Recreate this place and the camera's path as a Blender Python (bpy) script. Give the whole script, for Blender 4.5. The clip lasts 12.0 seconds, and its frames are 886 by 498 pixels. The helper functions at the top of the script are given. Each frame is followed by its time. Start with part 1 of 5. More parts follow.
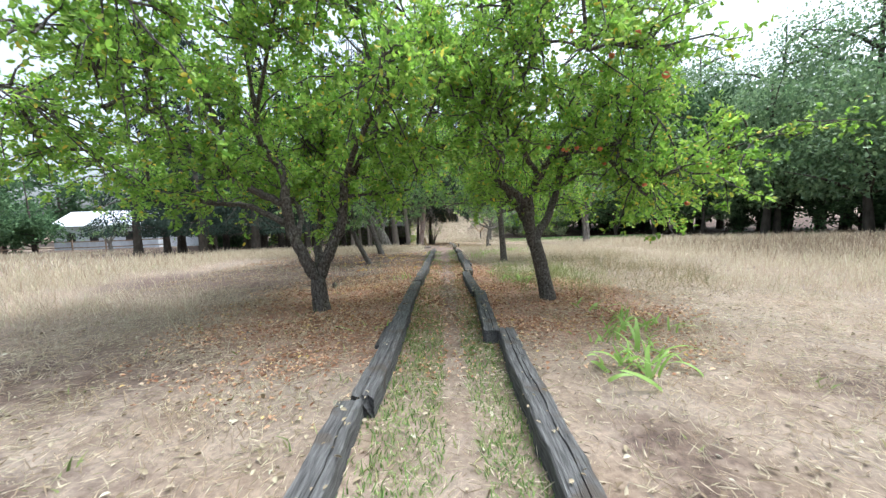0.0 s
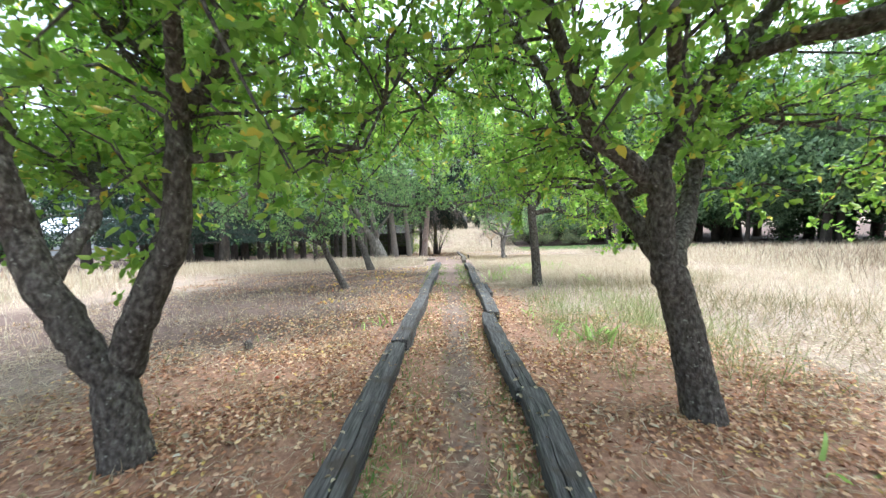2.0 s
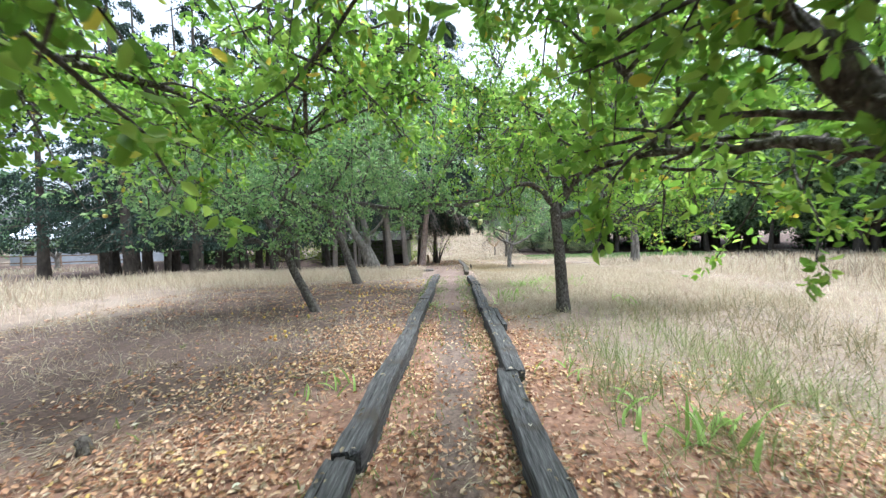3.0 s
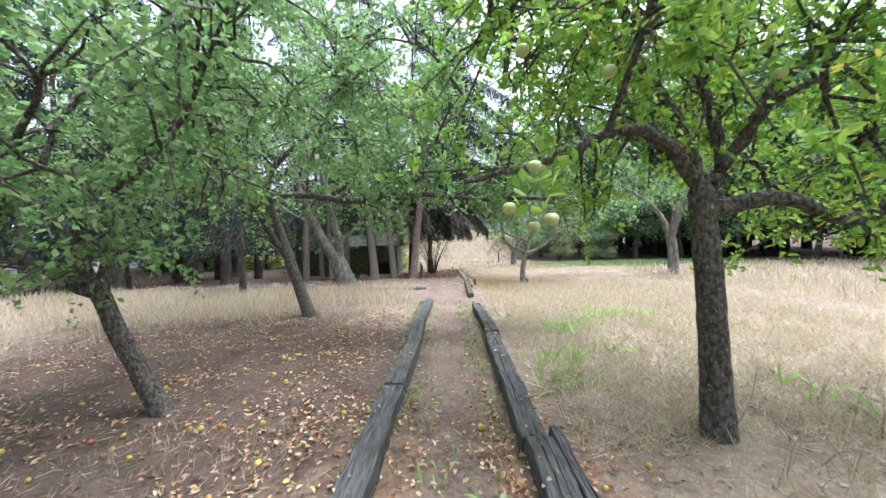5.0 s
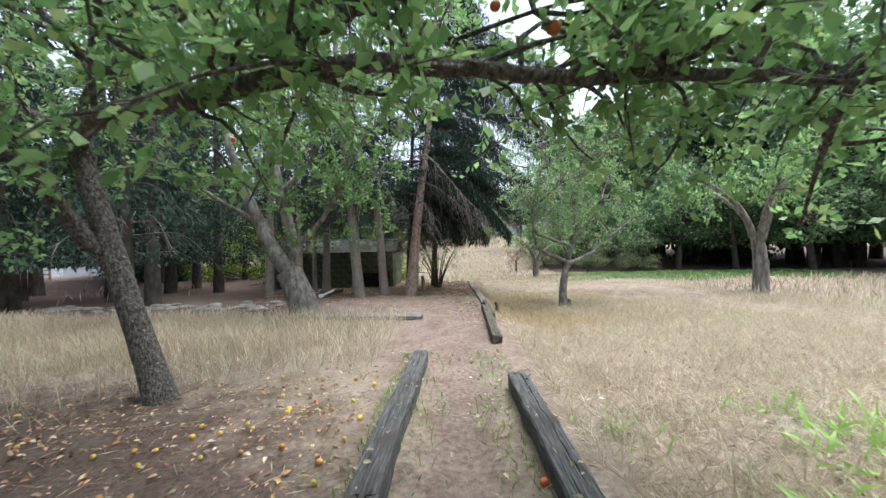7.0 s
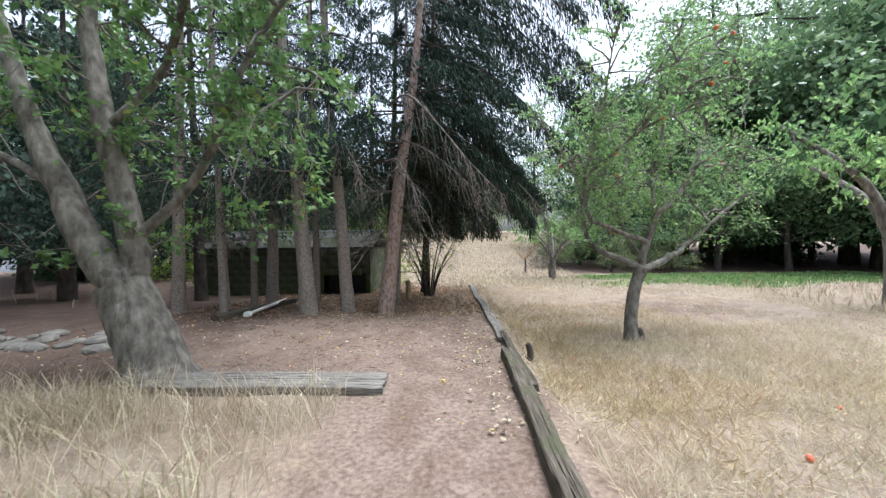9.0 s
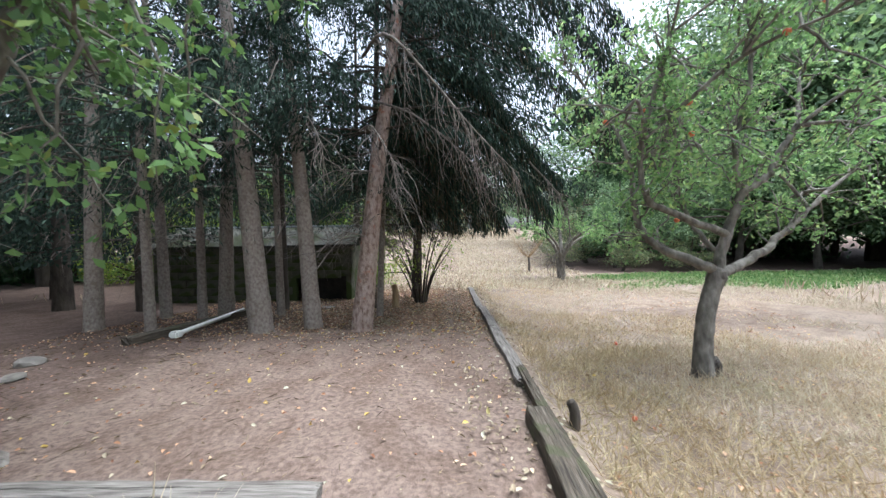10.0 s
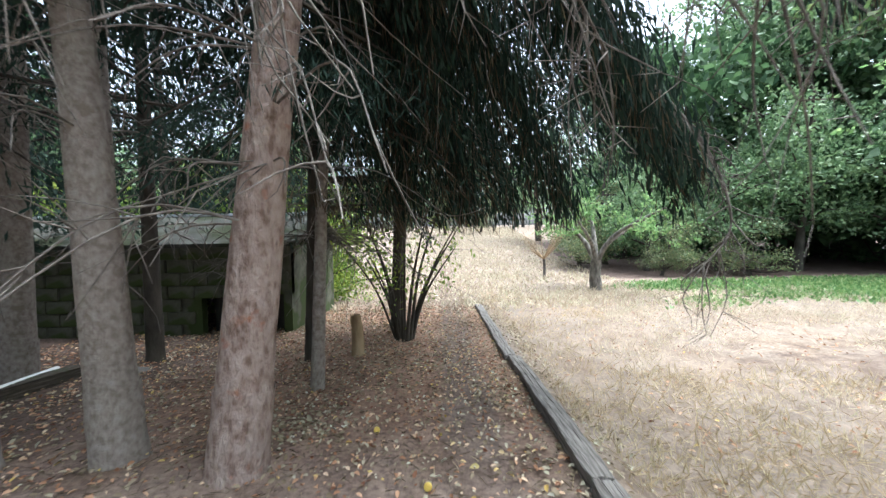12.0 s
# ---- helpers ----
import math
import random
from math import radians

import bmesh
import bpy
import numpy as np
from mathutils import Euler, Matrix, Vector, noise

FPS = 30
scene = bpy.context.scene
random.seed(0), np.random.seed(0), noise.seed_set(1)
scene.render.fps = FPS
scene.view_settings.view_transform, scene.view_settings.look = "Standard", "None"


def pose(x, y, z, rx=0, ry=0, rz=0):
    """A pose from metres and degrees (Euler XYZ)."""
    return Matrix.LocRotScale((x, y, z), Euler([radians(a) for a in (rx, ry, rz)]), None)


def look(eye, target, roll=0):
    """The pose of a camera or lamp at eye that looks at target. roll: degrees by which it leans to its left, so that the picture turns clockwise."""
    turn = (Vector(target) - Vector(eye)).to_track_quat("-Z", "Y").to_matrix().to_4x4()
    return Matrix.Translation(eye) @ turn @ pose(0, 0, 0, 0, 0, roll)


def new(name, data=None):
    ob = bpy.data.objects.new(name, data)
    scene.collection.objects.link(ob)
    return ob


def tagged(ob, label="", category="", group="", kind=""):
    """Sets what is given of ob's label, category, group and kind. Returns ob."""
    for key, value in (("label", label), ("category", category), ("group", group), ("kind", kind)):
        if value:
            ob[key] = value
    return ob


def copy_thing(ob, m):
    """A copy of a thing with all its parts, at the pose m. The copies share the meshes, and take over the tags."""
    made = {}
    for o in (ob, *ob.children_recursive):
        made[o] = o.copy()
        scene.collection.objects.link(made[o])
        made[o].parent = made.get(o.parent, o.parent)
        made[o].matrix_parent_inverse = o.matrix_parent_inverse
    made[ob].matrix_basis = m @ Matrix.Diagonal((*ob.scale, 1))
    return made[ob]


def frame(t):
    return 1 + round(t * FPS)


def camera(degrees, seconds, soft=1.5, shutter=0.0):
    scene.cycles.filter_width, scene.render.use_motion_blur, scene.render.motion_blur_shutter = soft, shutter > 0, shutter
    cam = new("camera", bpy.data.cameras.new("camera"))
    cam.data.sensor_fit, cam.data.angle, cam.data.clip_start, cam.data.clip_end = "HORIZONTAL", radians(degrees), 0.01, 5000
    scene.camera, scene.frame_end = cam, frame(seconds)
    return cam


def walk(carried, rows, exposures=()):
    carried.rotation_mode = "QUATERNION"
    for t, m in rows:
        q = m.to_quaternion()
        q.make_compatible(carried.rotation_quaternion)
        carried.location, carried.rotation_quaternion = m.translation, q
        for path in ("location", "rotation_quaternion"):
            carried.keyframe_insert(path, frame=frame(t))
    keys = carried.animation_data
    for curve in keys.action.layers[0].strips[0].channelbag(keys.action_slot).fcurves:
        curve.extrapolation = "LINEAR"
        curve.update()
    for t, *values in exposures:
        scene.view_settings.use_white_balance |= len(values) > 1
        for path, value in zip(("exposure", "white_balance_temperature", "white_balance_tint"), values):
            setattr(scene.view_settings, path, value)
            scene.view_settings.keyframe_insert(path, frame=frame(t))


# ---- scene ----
cam = camera(100.0, 12.0, soft=1.4, shutter=0.15)
PATH = [
    (0, (-0.042, -0.097, 1.361), (-0.032, 1.897, 1.209), -1.7),
    (0.5, (-0.052, 0.772, 1.351), (-0.048, 2.766, 1.2), -1.6),
    (1, (-0.095, 1.706, 1.335), (-0.088, 3.701, 1.187), -1.8),
    (1.5, (-0.05, 2.629, 1.347), (-0.059, 4.624, 1.206), -1.7),
    (2, (0.007, 3.57, 1.347), (-0.02, 5.566, 1.232), -1.7),
    (2.5, (0.035, 4.536, 1.348), (-0.002, 6.534, 1.25), -1.4),
    (3, (0.06, 5.479, 1.36), (0.026, 7.477, 1.278), -1.5),
    (5, (0.078, 9.119, 1.463), (0.056, 11.118, 1.395), -1.5),
    (5.5, (0.08, 10.037, 1.43), (0.05, 12.036, 1.403), -1.2),
    (6, (0.05, 10.998, 1.37), (0.003, 12.998, 1.34), -1.1),
    (6.5, (0.096, 12.116, 1.342), (0.036, 14.115, 1.312), -1.0),
    (7, (0.081, 13.13, 1.339), (0.013, 15.128, 1.311), -1.2),
    (7.5, (0.08, 14.12, 1.349), (0.003, 16.119, 1.32), -0.9),
    (9.5, (0.058, 17.938, 1.264), (0.012, 19.937, 1.199), -0.8),
    (10, (0.089, 18.832, 1.227), (0.05, 20.831, 1.159), -1.0),
    (10.5, (0.032, 19.753, 1.155), (0.003, 21.752, 1.088), -1.0),
    (11, (-0.025, 20.704, 1.144), (-0.042, 22.703, 1.069), -0.8),
    (11.5, (-0.085, 21.651, 1.125), (-0.088, 23.649, 1.051), -0.9),
    (12, (-0.108, 22.603, 1.149), (-0.094, 24.601, 1.069), -1.0),
]
walk(cam, [(t, look(eye, target, roll)) for t, eye, target, roll in PATH],
     [(0, 1.47, 5750, 5), (0.9, 1.85, 5650, 5), (1.5, 2.08, 5600, 6), (2.4, 2.08, 5550, 6), (3, 1.8, 5550, 6), (5, 1.87, 5650, 7), (6, 1.64, 5700, 6), (7.5, 1.5, 5750, 5), (9.5, 1.55, 5650, 7), (10.5, 1.68, 5600, 7), (12, 2.05, 5550, 4)])


# ---- light ----
world = bpy.data.worlds.new("overcast_sky")
world.use_nodes = True
scene.world = world
wn, wl = world.node_tree.nodes, world.node_tree.links
sky = wn.new("ShaderNodeTexSky")
sky.sky_type = "NISHITA"
sky.sun_disc = False
sky.sun_elevation, sky.sun_rotation = radians(71), radians(80)
sky.air_density, sky.dust_density, sky.ozone_density = 1.0, 6.0, 0.6
grey = wn.new("ShaderNodeHueSaturation")
grey.inputs["Saturation"].default_value = 0.35
wl.new(sky.outputs["Color"], grey.inputs["Color"])
wl.new(grey.outputs["Color"], wn["Background"].inputs["Color"])
wn["Background"].inputs["Strength"].default_value = 0.15

sun = new("sun", bpy.data.lights.new("sun", "SUN"))
sun.data.energy, sun.data.angle, sun.data.color = 1.2, radians(30), (1.0, 0.95, 0.88)
sun.matrix_world = look((math.sin(radians(80)) * 20, math.cos(radians(80)) * 20, 58.1), (0, 0, 0))


# ---- materials ----
def material(name):
    m = bpy.data.materials.new(name)
    m.use_nodes = True
    return m, m.node_tree.nodes, m.node_tree.links, m.node_tree.nodes["Principled BSDF"]


def ramp(n, stops):
    r = n.new("ShaderNodeValToRGB")
    while len(r.color_ramp.elements) < len(stops):
        r.color_ramp.elements.new(0.5)
    for e, (at, c) in zip(r.color_ramp.elements, stops):
        e.position, e.color = at, (*c, 1)
    return r


def noise_node(n, l, scale, detail=6, coord="Object", stretch=None):
    tc = n.new("ShaderNodeTexCoord")
    t = n.new("ShaderNodeTexNoise")
    t.inputs["Scale"].default_value, t.inputs["Detail"].default_value = scale, detail
    if stretch:
        mp = n.new("ShaderNodeMapping")
        mp.inputs["Scale"].default_value = stretch
        l.new(tc.outputs[coord], mp.inputs["Vector"])
        l.new(mp.outputs["Vector"], t.inputs["Vector"])
    else:
        l.new(tc.outputs[coord], t.inputs["Vector"])
    return t


def mix(n, l, fac, a, b, blend="MIX"):
    m = n.new("ShaderNodeMix")
    m.data_type, m.blend_type = "RGBA", blend
    for sock, v in ((m.inputs[0], fac), (m.inputs[6], a), (m.inputs[7], b)):
        if isinstance(v, (int, float)):
            sock.default_value = v
        elif isinstance(v, tuple):
            sock.default_value = (*v, 1)
        else:
            l.new(v, sock)
    return m.outputs[2]


def bump(n, l, b, height, strength, distance=0.01):
    k = n.new("ShaderNodeBump")
    k.inputs["Strength"].default_value, k.inputs["Distance"].default_value = strength, distance
    l.new(height, k.inputs["Height"])
    l.new(k.outputs["Normal"], b.inputs["Normal"])


def leaf_material(name, stops, glow=0.35, rough=0.45, sheen=0.5):
    m, n, l, b = material(name)
    g = n.new("ShaderNodeNewGeometry")
    r = ramp(n, stops)
    l.new(g.outputs["Random Per Island"], r.inputs["Fac"])
    t = noise_node(n, l, 1.3, 3)
    c = mix(n, l, t.outputs["Fac"], r.outputs["Color"], (0.75, 0.85, 0.7), "MULTIPLY")
    l.new(c, b.inputs["Base Color"])
    b.inputs["Roughness"].default_value = rough
    b.inputs["Specular IOR Level"].default_value = sheen if rough < 0.6 else 0.2
    tr = n.new("ShaderNodeBsdfTranslucent")
    l.new(c, tr.inputs["Color"])
    ms = n.new("ShaderNodeMixShader")
    ms.inputs["Fac"].default_value = glow
    l.new(b.outputs["BSDF"], ms.inputs[1])
    l.new(tr.outputs["BSDF"], ms.inputs[2])
    l.new(ms.outputs["Shader"], n["Material Output"].inputs["Surface"])
    return m


def rough_material(name, stops, scale, bump_scale, strength, distance=0.01, stretch=None, rough=0.9, patch=None):
    m, n, l, b = material(name)
    t = noise_node(n, l, scale, 8, stretch=stretch)
    r = ramp(n, stops)
    l.new(t.outputs["Fac"], r.inputs["Fac"])
    c = r.outputs["Color"]
    if patch:
        pt = noise_node(n, l, patch[1], 4)
        pr = ramp(n, [(patch[2], (0, 0, 0)), (patch[2] + 0.08, (1, 1, 1))])
        l.new(pt.outputs["Fac"], pr.inputs["Fac"])
        c = mix(n, l, pr.outputs["Color"], c, patch[0])
    l.new(c, b.inputs["Base Color"])
    b.inputs["Roughness"].default_value = rough
    b.inputs["Specular IOR Level"].default_value = 0.2
    h = noise_node(n, l, bump_scale, 8, stretch=stretch)
    bump(n, l, b, h.outputs["Fac"], strength, distance)
    return m


LEAF_LIME = leaf_material("apple_leaf_lime", [(0.0, (0.17, 0.31, 0.05)), (0.35, (0.25, 0.43, 0.065)), (0.7, (0.35, 0.52, 0.09)), (0.95, (0.43, 0.57, 0.12)), (0.985, (0.7, 0.54, 0.08))], 0.6)
LEAF_GREEN = leaf_material("apple_leaf_green", [(0.0, (0.15, 0.26, 0.1)), (0.5, (0.24, 0.38, 0.15)), (0.9, (0.33, 0.46, 0.2)), (0.98, (0.42, 0.5, 0.2))], 0.58)
LEAF_GREY = leaf_material("dull_green_leaf", [(0.0, (0.1, 0.185, 0.065)), (0.5, (0.17, 0.29, 0.1)), (0.95, (0.25, 0.38, 0.14)), (0.99, (0.36, 0.38, 0.1))], 0.45)
LEAF_WOOD = leaf_material("wood_leaf", [(0.0, (0.045, 0.085, 0.045)), (0.5, (0.085, 0.145, 0.07)), (1.0, (0.14, 0.22, 0.105))], 0.4, 0.65)
LEAF_YELLOW = leaf_material("hazel_leaf", [(0.0, (0.13, 0.22, 0.04)), (0.6, (0.22, 0.3, 0.05)), (1.0, (0.38, 0.4, 0.07))], 0.5)
NEEDLE = leaf_material("spruce_needles", [(0.0, (0.02, 0.034, 0.028)), (0.6, (0.034, 0.055, 0.043)), (1.0, (0.055, 0.085, 0.065))], 0.15, 0.8)
NEEDLE_DEAD = leaf_material("dead_spruce_twigs", [(0.0, (0.07, 0.05, 0.035)), (0.6, (0.12, 0.085, 0.06)), (1.0, (0.19, 0.14, 0.1))], 0.05, 0.9)
STRAW = leaf_material("dry_grass", [(0.0, (0.4, 0.29, 0.22)), (0.4, (0.55, 0.44, 0.35)), (0.8, (0.68, 0.58, 0.48)), (1.0, (0.56, 0.5, 0.36))], 0.45, 0.7)
HAY = leaf_material("golden_grass", [(0.0, (0.36, 0.25, 0.15)), (0.5, (0.52, 0.395, 0.26)), (1.0, (0.65, 0.53, 0.38))], 0.35, 0.7)
MEADOW = leaf_material("green_straw", [(0.0, (0.1, 0.125, 0.05)), (0.35, (0.2, 0.17, 0.09)), (0.7, (0.31, 0.23, 0.14)), (1.0, (0.42, 0.33, 0.21))], 0.35, 0.7)
GREEN_GRASS = leaf_material("green_grass", [(0.0, (0.14, 0.2, 0.06)), (0.5, (0.24, 0.29, 0.1)), (1.0, (0.46, 0.42, 0.24))], 0.35, 0.6)
PATH_GRASS = leaf_material("low_green_grass", [(0.0, (0.1, 0.19, 0.045)), (0.6, (0.2, 0.3, 0.085)), (0.85, (0.32, 0.36, 0.14)), (1.0, (0.5, 0.43, 0.25))], 0.35, 0.6)
LEAF_PALE = leaf_material("clearing_leaf", [(0.0, (0.12, 0.16, 0.08)), (0.6, (0.2, 0.24, 0.12)), (1.0, (0.34, 0.32, 0.16))], 0.4)
IRIS = leaf_material("strap_leaf", [(0.0, (0.22, 0.38, 0.08)), (0.7, (0.36, 0.52, 0.14)), (1.0, (0.55, 0.52, 0.24))], 0.45, 0.5)
IVY = leaf_material("ground_cover_leaf", [(0.0, (0.1, 0.19, 0.06)), (0.6, (0.2, 0.32, 0.11)), (1.0, (0.36, 0.42, 0.2))], 0.35)
DEAD_STALK = leaf_material("dead_weed", [(0.0, (0.16, 0.11, 0.085)), (0.6, (0.28, 0.21, 0.16)), (1.0, (0.42, 0.34, 0.26))], 0.25, 0.8)
LITTER = leaf_material("fallen_leaf", [(0.0, (0.2, 0.085, 0.055)), (0.3, (0.42, 0.21, 0.13)), (0.65, (0.58, 0.34, 0.225)), (0.9, (0.74, 0.55, 0.41)), (1.0, (0.66, 0.46, 0.14))], 0.1, 0.8)
YELLOW_LITTER = leaf_material("yellow_fallen_leaf", [(0.0, (0.42, 0.24, 0.07)), (0.6, (0.56, 0.4, 0.12)), (1.0, (0.56, 0.46, 0.24))], 0.1, 0.8)
LITTER_PALE = leaf_material("pale_fallen_leaf", [(0.0, (0.2, 0.14, 0.1)), (0.5, (0.32, 0.25, 0.18)), (0.9, (0.5, 0.42, 0.33)), (1.0, (0.62, 0.58, 0.5))], 0.1, 0.8)
BARK = rough_material("apple_bark", [(0.34, (0.045, 0.038, 0.034)), (0.5, (0.1, 0.088, 0.078)), (0.68, (0.19, 0.175, 0.155))], 38, 60, 1.0, 0.03, (1, 1, 0.6), patch=((0.3, 0.3, 0.26), 32, 0.64))
BARK_PALE = rough_material("pale_bark", [(0.3, (0.075, 0.066, 0.058)), (0.5, (0.17, 0.155, 0.135)), (0.75, (0.31, 0.29, 0.26))], 13, 30, 0.9, 0.018, (1, 1, 0.45), patch=((0.12, 0.105, 0.09), 5, 0.62))
BARK_SPRUCE = rough_material("spruce_bark", [(0.34, (0.19, 0.155, 0.13)), (0.5, (0.265, 0.225, 0.195)), (0.68, (0.33, 0.29, 0.255))], 26, 50, 0.8, 0.014, (1, 1, 0.8), patch=((0.2, 0.16, 0.13), 7, 0.62))
BARK_PINK = rough_material("pinkish_spruce_bark", [(0.34, (0.2, 0.135, 0.11)), (0.48, (0.34, 0.255, 0.22)), (0.68, (0.43, 0.34, 0.3))], 20, 40, 1.0, 0.03, (1, 1, 0.55), patch=((0.33, 0.16, 0.11), 6, 0.62))
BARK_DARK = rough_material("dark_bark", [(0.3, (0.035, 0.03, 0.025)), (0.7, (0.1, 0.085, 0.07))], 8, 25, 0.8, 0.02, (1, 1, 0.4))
DEAD_WOOD = rough_material("dead_twig_bark", [(0.3, (0.09, 0.075, 0.065)), (0.7, (0.24, 0.21, 0.185))], 14, 40, 0.5, 0.004)
TIMBER = rough_material("weathered_timber", [(0.3, (0.035, 0.034, 0.034)), (0.5, (0.085, 0.083, 0.082)), (0.75, (0.17, 0.168, 0.165))], 7, 16, 1.0, 0.012, (9, 0.6, 9), patch=((0.07, 0.06, 0.052), 4, 0.6))
TIMBER_MOSS = rough_material("mossy_timber", [(0.3, (0.04, 0.034, 0.028)), (0.55, (0.095, 0.08, 0.062)), (0.8, (0.19, 0.165, 0.135))], 6, 16, 1.0, 0.012, (9, 0.6, 9), patch=((0.075, 0.075, 0.045), 5, 0.55))

PLANK = rough_material("grey_plank", [(0.3, (0.085, 0.075, 0.066)), (0.5, (0.17, 0.155, 0.14)), (0.75, (0.29, 0.27, 0.245))], 7, 16, 0.8, 0.008, (9, 0.6, 9))
# leaf green made paler: distance haze and glare put into the colour
LEAF_HAZE = leaf_material("hazed_leaf", [(0.0, (0.1, 0.165, 0.085)), (0.5, (0.18, 0.265, 0.135)), (1.0, (0.27, 0.365, 0.19))], 0.45)


def ground_material():
    m, n, l, b = material("orchard_ground")
    at = n.new("ShaderNodeAttribute")
    at.attribute_name = "cover"
    sep = n.new("ShaderNodeSeparateColor")
    l.new(at.outputs["Color"], sep.inputs["Color"])
    fine, mid, big, grit = noise_node(n, l, 26, 10), noise_node(n, l, 6, 6), noise_node(n, l, 0.9, 5), noise_node(n, l, 140, 4)
    clump = noise_node(n, l, 3.2, 8, stretch=(1.0, 0.7, 1.0))
    blend = n.new("ShaderNodeMath")
    blend.operation = "MULTIPLY_ADD"
    l.new(grit.outputs["Fac"], blend.inputs[0])
    blend.inputs[1].default_value = 0.45
    half = n.new("ShaderNodeMath")
    half.operation = "MULTIPLY_ADD"
    l.new(fine.outputs["Fac"], half.inputs[0])
    half.inputs[1].default_value, half.inputs[2].default_value = 0.55, 0.0
    l.new(half.outputs[0], blend.inputs[2])

    def tone(lo, hi):
        r = ramp(n, [(0.36, tuple(0.85 * c for c in lo)), (0.64, hi)])
        l.new(blend.outputs[0], r.inputs["Fac"])
        dark = ramp(n, [(0.36, (0.74, 0.71, 0.68)), (0.6, (1, 1, 1))])
        l.new(clump.outputs["Fac"], dark.inputs["Fac"])
        return mix(n, l, 1.0, r.outputs["Color"], dark.outputs["Color"], "MULTIPLY")

    def edge(sock):
        add = n.new("ShaderNodeMath")
        add.operation = "MULTIPLY_ADD"
        l.new(mid.outputs["Fac"], add.inputs[0])
        add.inputs[1].default_value = 0.9
        l.new(sock, add.inputs[2])
        r = n.new("ShaderNodeMapRange")
        r.inputs["From Min"].default_value, r.inputs["From Max"].default_value = 0.7, 1.1
        l.new(add.outputs[0], r.inputs["Value"])
        return r.outputs["Result"]

    straw = tone((0.19, 0.135, 0.095), (0.35, 0.262, 0.188))
    straw = mix(n, l, big.outputs["Fac"], straw, tone((0.17, 0.144, 0.125), (0.31, 0.268, 0.23)))
    litter = tone((0.2, 0.11, 0.078), (0.43, 0.27, 0.19))
    earth = tone((0.12, 0.088, 0.072), (0.265, 0.2, 0.166))
    # dark soil, and the painted shade under the right wood edge
    soil_and_shade = tone((0.055, 0.04, 0.033), (0.165, 0.12, 0.1))
    c = mix(n, l, edge(sep.outputs["Red"]), straw, litter)
    c = mix(n, l, edge(sep.outputs["Blue"]), c, soil_and_shade)
    c = mix(n, l, edge(sep.outputs["Green"]), c, earth)
    l.new(c, b.inputs["Base Color"])
    b.inputs["Roughness"].default_value = 0.95
    b.inputs["Specular IOR Level"].default_value = 0.1
    bump(n, l, b, blend.outputs[0], 0.55, 0.02)
    return m


GROUND = ground_material()


def plain(name, lo, hi, scale=12, rough=0.6, spec=0.4):
    m = rough_material(name, [(0.3, lo), (0.7, hi)], scale, scale * 4, 0.15, 0.004, rough=rough)
    m.node_tree.nodes["Principled BSDF"].inputs["Specular IOR Level"].default_value = spec
    return m


APPLE_RED = plain("red_apple_skin", (0.5, 0.04, 0.03), (0.62, 0.2, 0.08), 14, 0.35)
APPLE_GREEN = plain("green_apple_skin", (0.33, 0.42, 0.16), (0.5, 0.52, 0.26), 14, 0.4)
APPLE_YELLOW = plain("yellow_apple_skin", (0.55, 0.36, 0.06), (0.68, 0.54, 0.14), 14, 0.4)
APPLE_ORANGE = plain("rotting_apple_skin", (0.3, 0.13, 0.04), (0.56, 0.3, 0.08), 14, 0.5)
WHITE = plain("white_render", (0.45, 0.48, 0.53), (0.6, 0.63, 0.68), 3, 0.8, 0.2)
PIPE = plain("white_plastic", (0.68, 0.68, 0.66), (0.82, 0.82, 0.8), 8, 0.4)
BLOCK = rough_material("mossy_block", [(0.3, (0.06, 0.062, 0.045)), (0.7, (0.15, 0.15, 0.115))], 5, 30, 0.5, 0.006, patch=((0.06, 0.08, 0.03), 2.2, 0.48))
SLATE = rough_material("grey_roof_sheet", [(0.3, (0.04, 0.04, 0.035)), (0.7, (0.1, 0.1, 0.09))], 4, 20, 0.4, 0.005, patch=((0.04, 0.045, 0.028), 1.6, 0.5))
SLATE.node_tree.nodes["Principled BSDF"].inputs["Specular IOR Level"].default_value = 0.02
STONE = rough_material("rubble_stone", [(0.3, (0.08, 0.074, 0.068)), (0.7, (0.22, 0.205, 0.185))], 6, 20, 0.7, 0.01)
FENCE = rough_material("fence_wood", [(0.3, (0.16, 0.11, 0.08)), (0.7, (0.33, 0.25, 0.19))], 8, 20, 0.5, 0.005)
CUT_WOOD = rough_material("split_wood", [(0.3, (0.2, 0.13, 0.07)), (0.7, (0.45, 0.33, 0.2))], 9, 24, 0.6, 0.006, (1, 1, 0.3))
# near-black colour for the shade inside the shed opening and behind windows
DARK_INSIDE = plain("inside_shade", (0.02, 0.02, 0.02), (0.05, 0.045, 0.04), 4, 0.9, 0.1)


# ---- mesh tools ----
rng = np.random.default_rng(7)


def mesh_np(name, v, f, mat, smooth=False):
    """One mesh from arrays: f holds faces of one size."""
    v, f = np.asarray(v, dtype=np.float32), np.asarray(f, dtype=np.int32)
    me = bpy.data.meshes.new(name)
    k = f.shape[1]
    me.vertices.add(len(v))
    me.vertices.foreach_set("co", v.ravel())
    me.loops.add(f.size)
    me.loops.foreach_set("vertex_index", f.ravel())
    me.polygons.add(len(f))
    me.polygons.foreach_set("loop_start", np.arange(0, f.size, k, dtype=np.int32))
    if smooth:
        me.polygons.foreach_set("use_smooth", np.ones(len(f), dtype=bool))
    me.materials.append(mat)
    me.update(calc_edges=True)
    return me


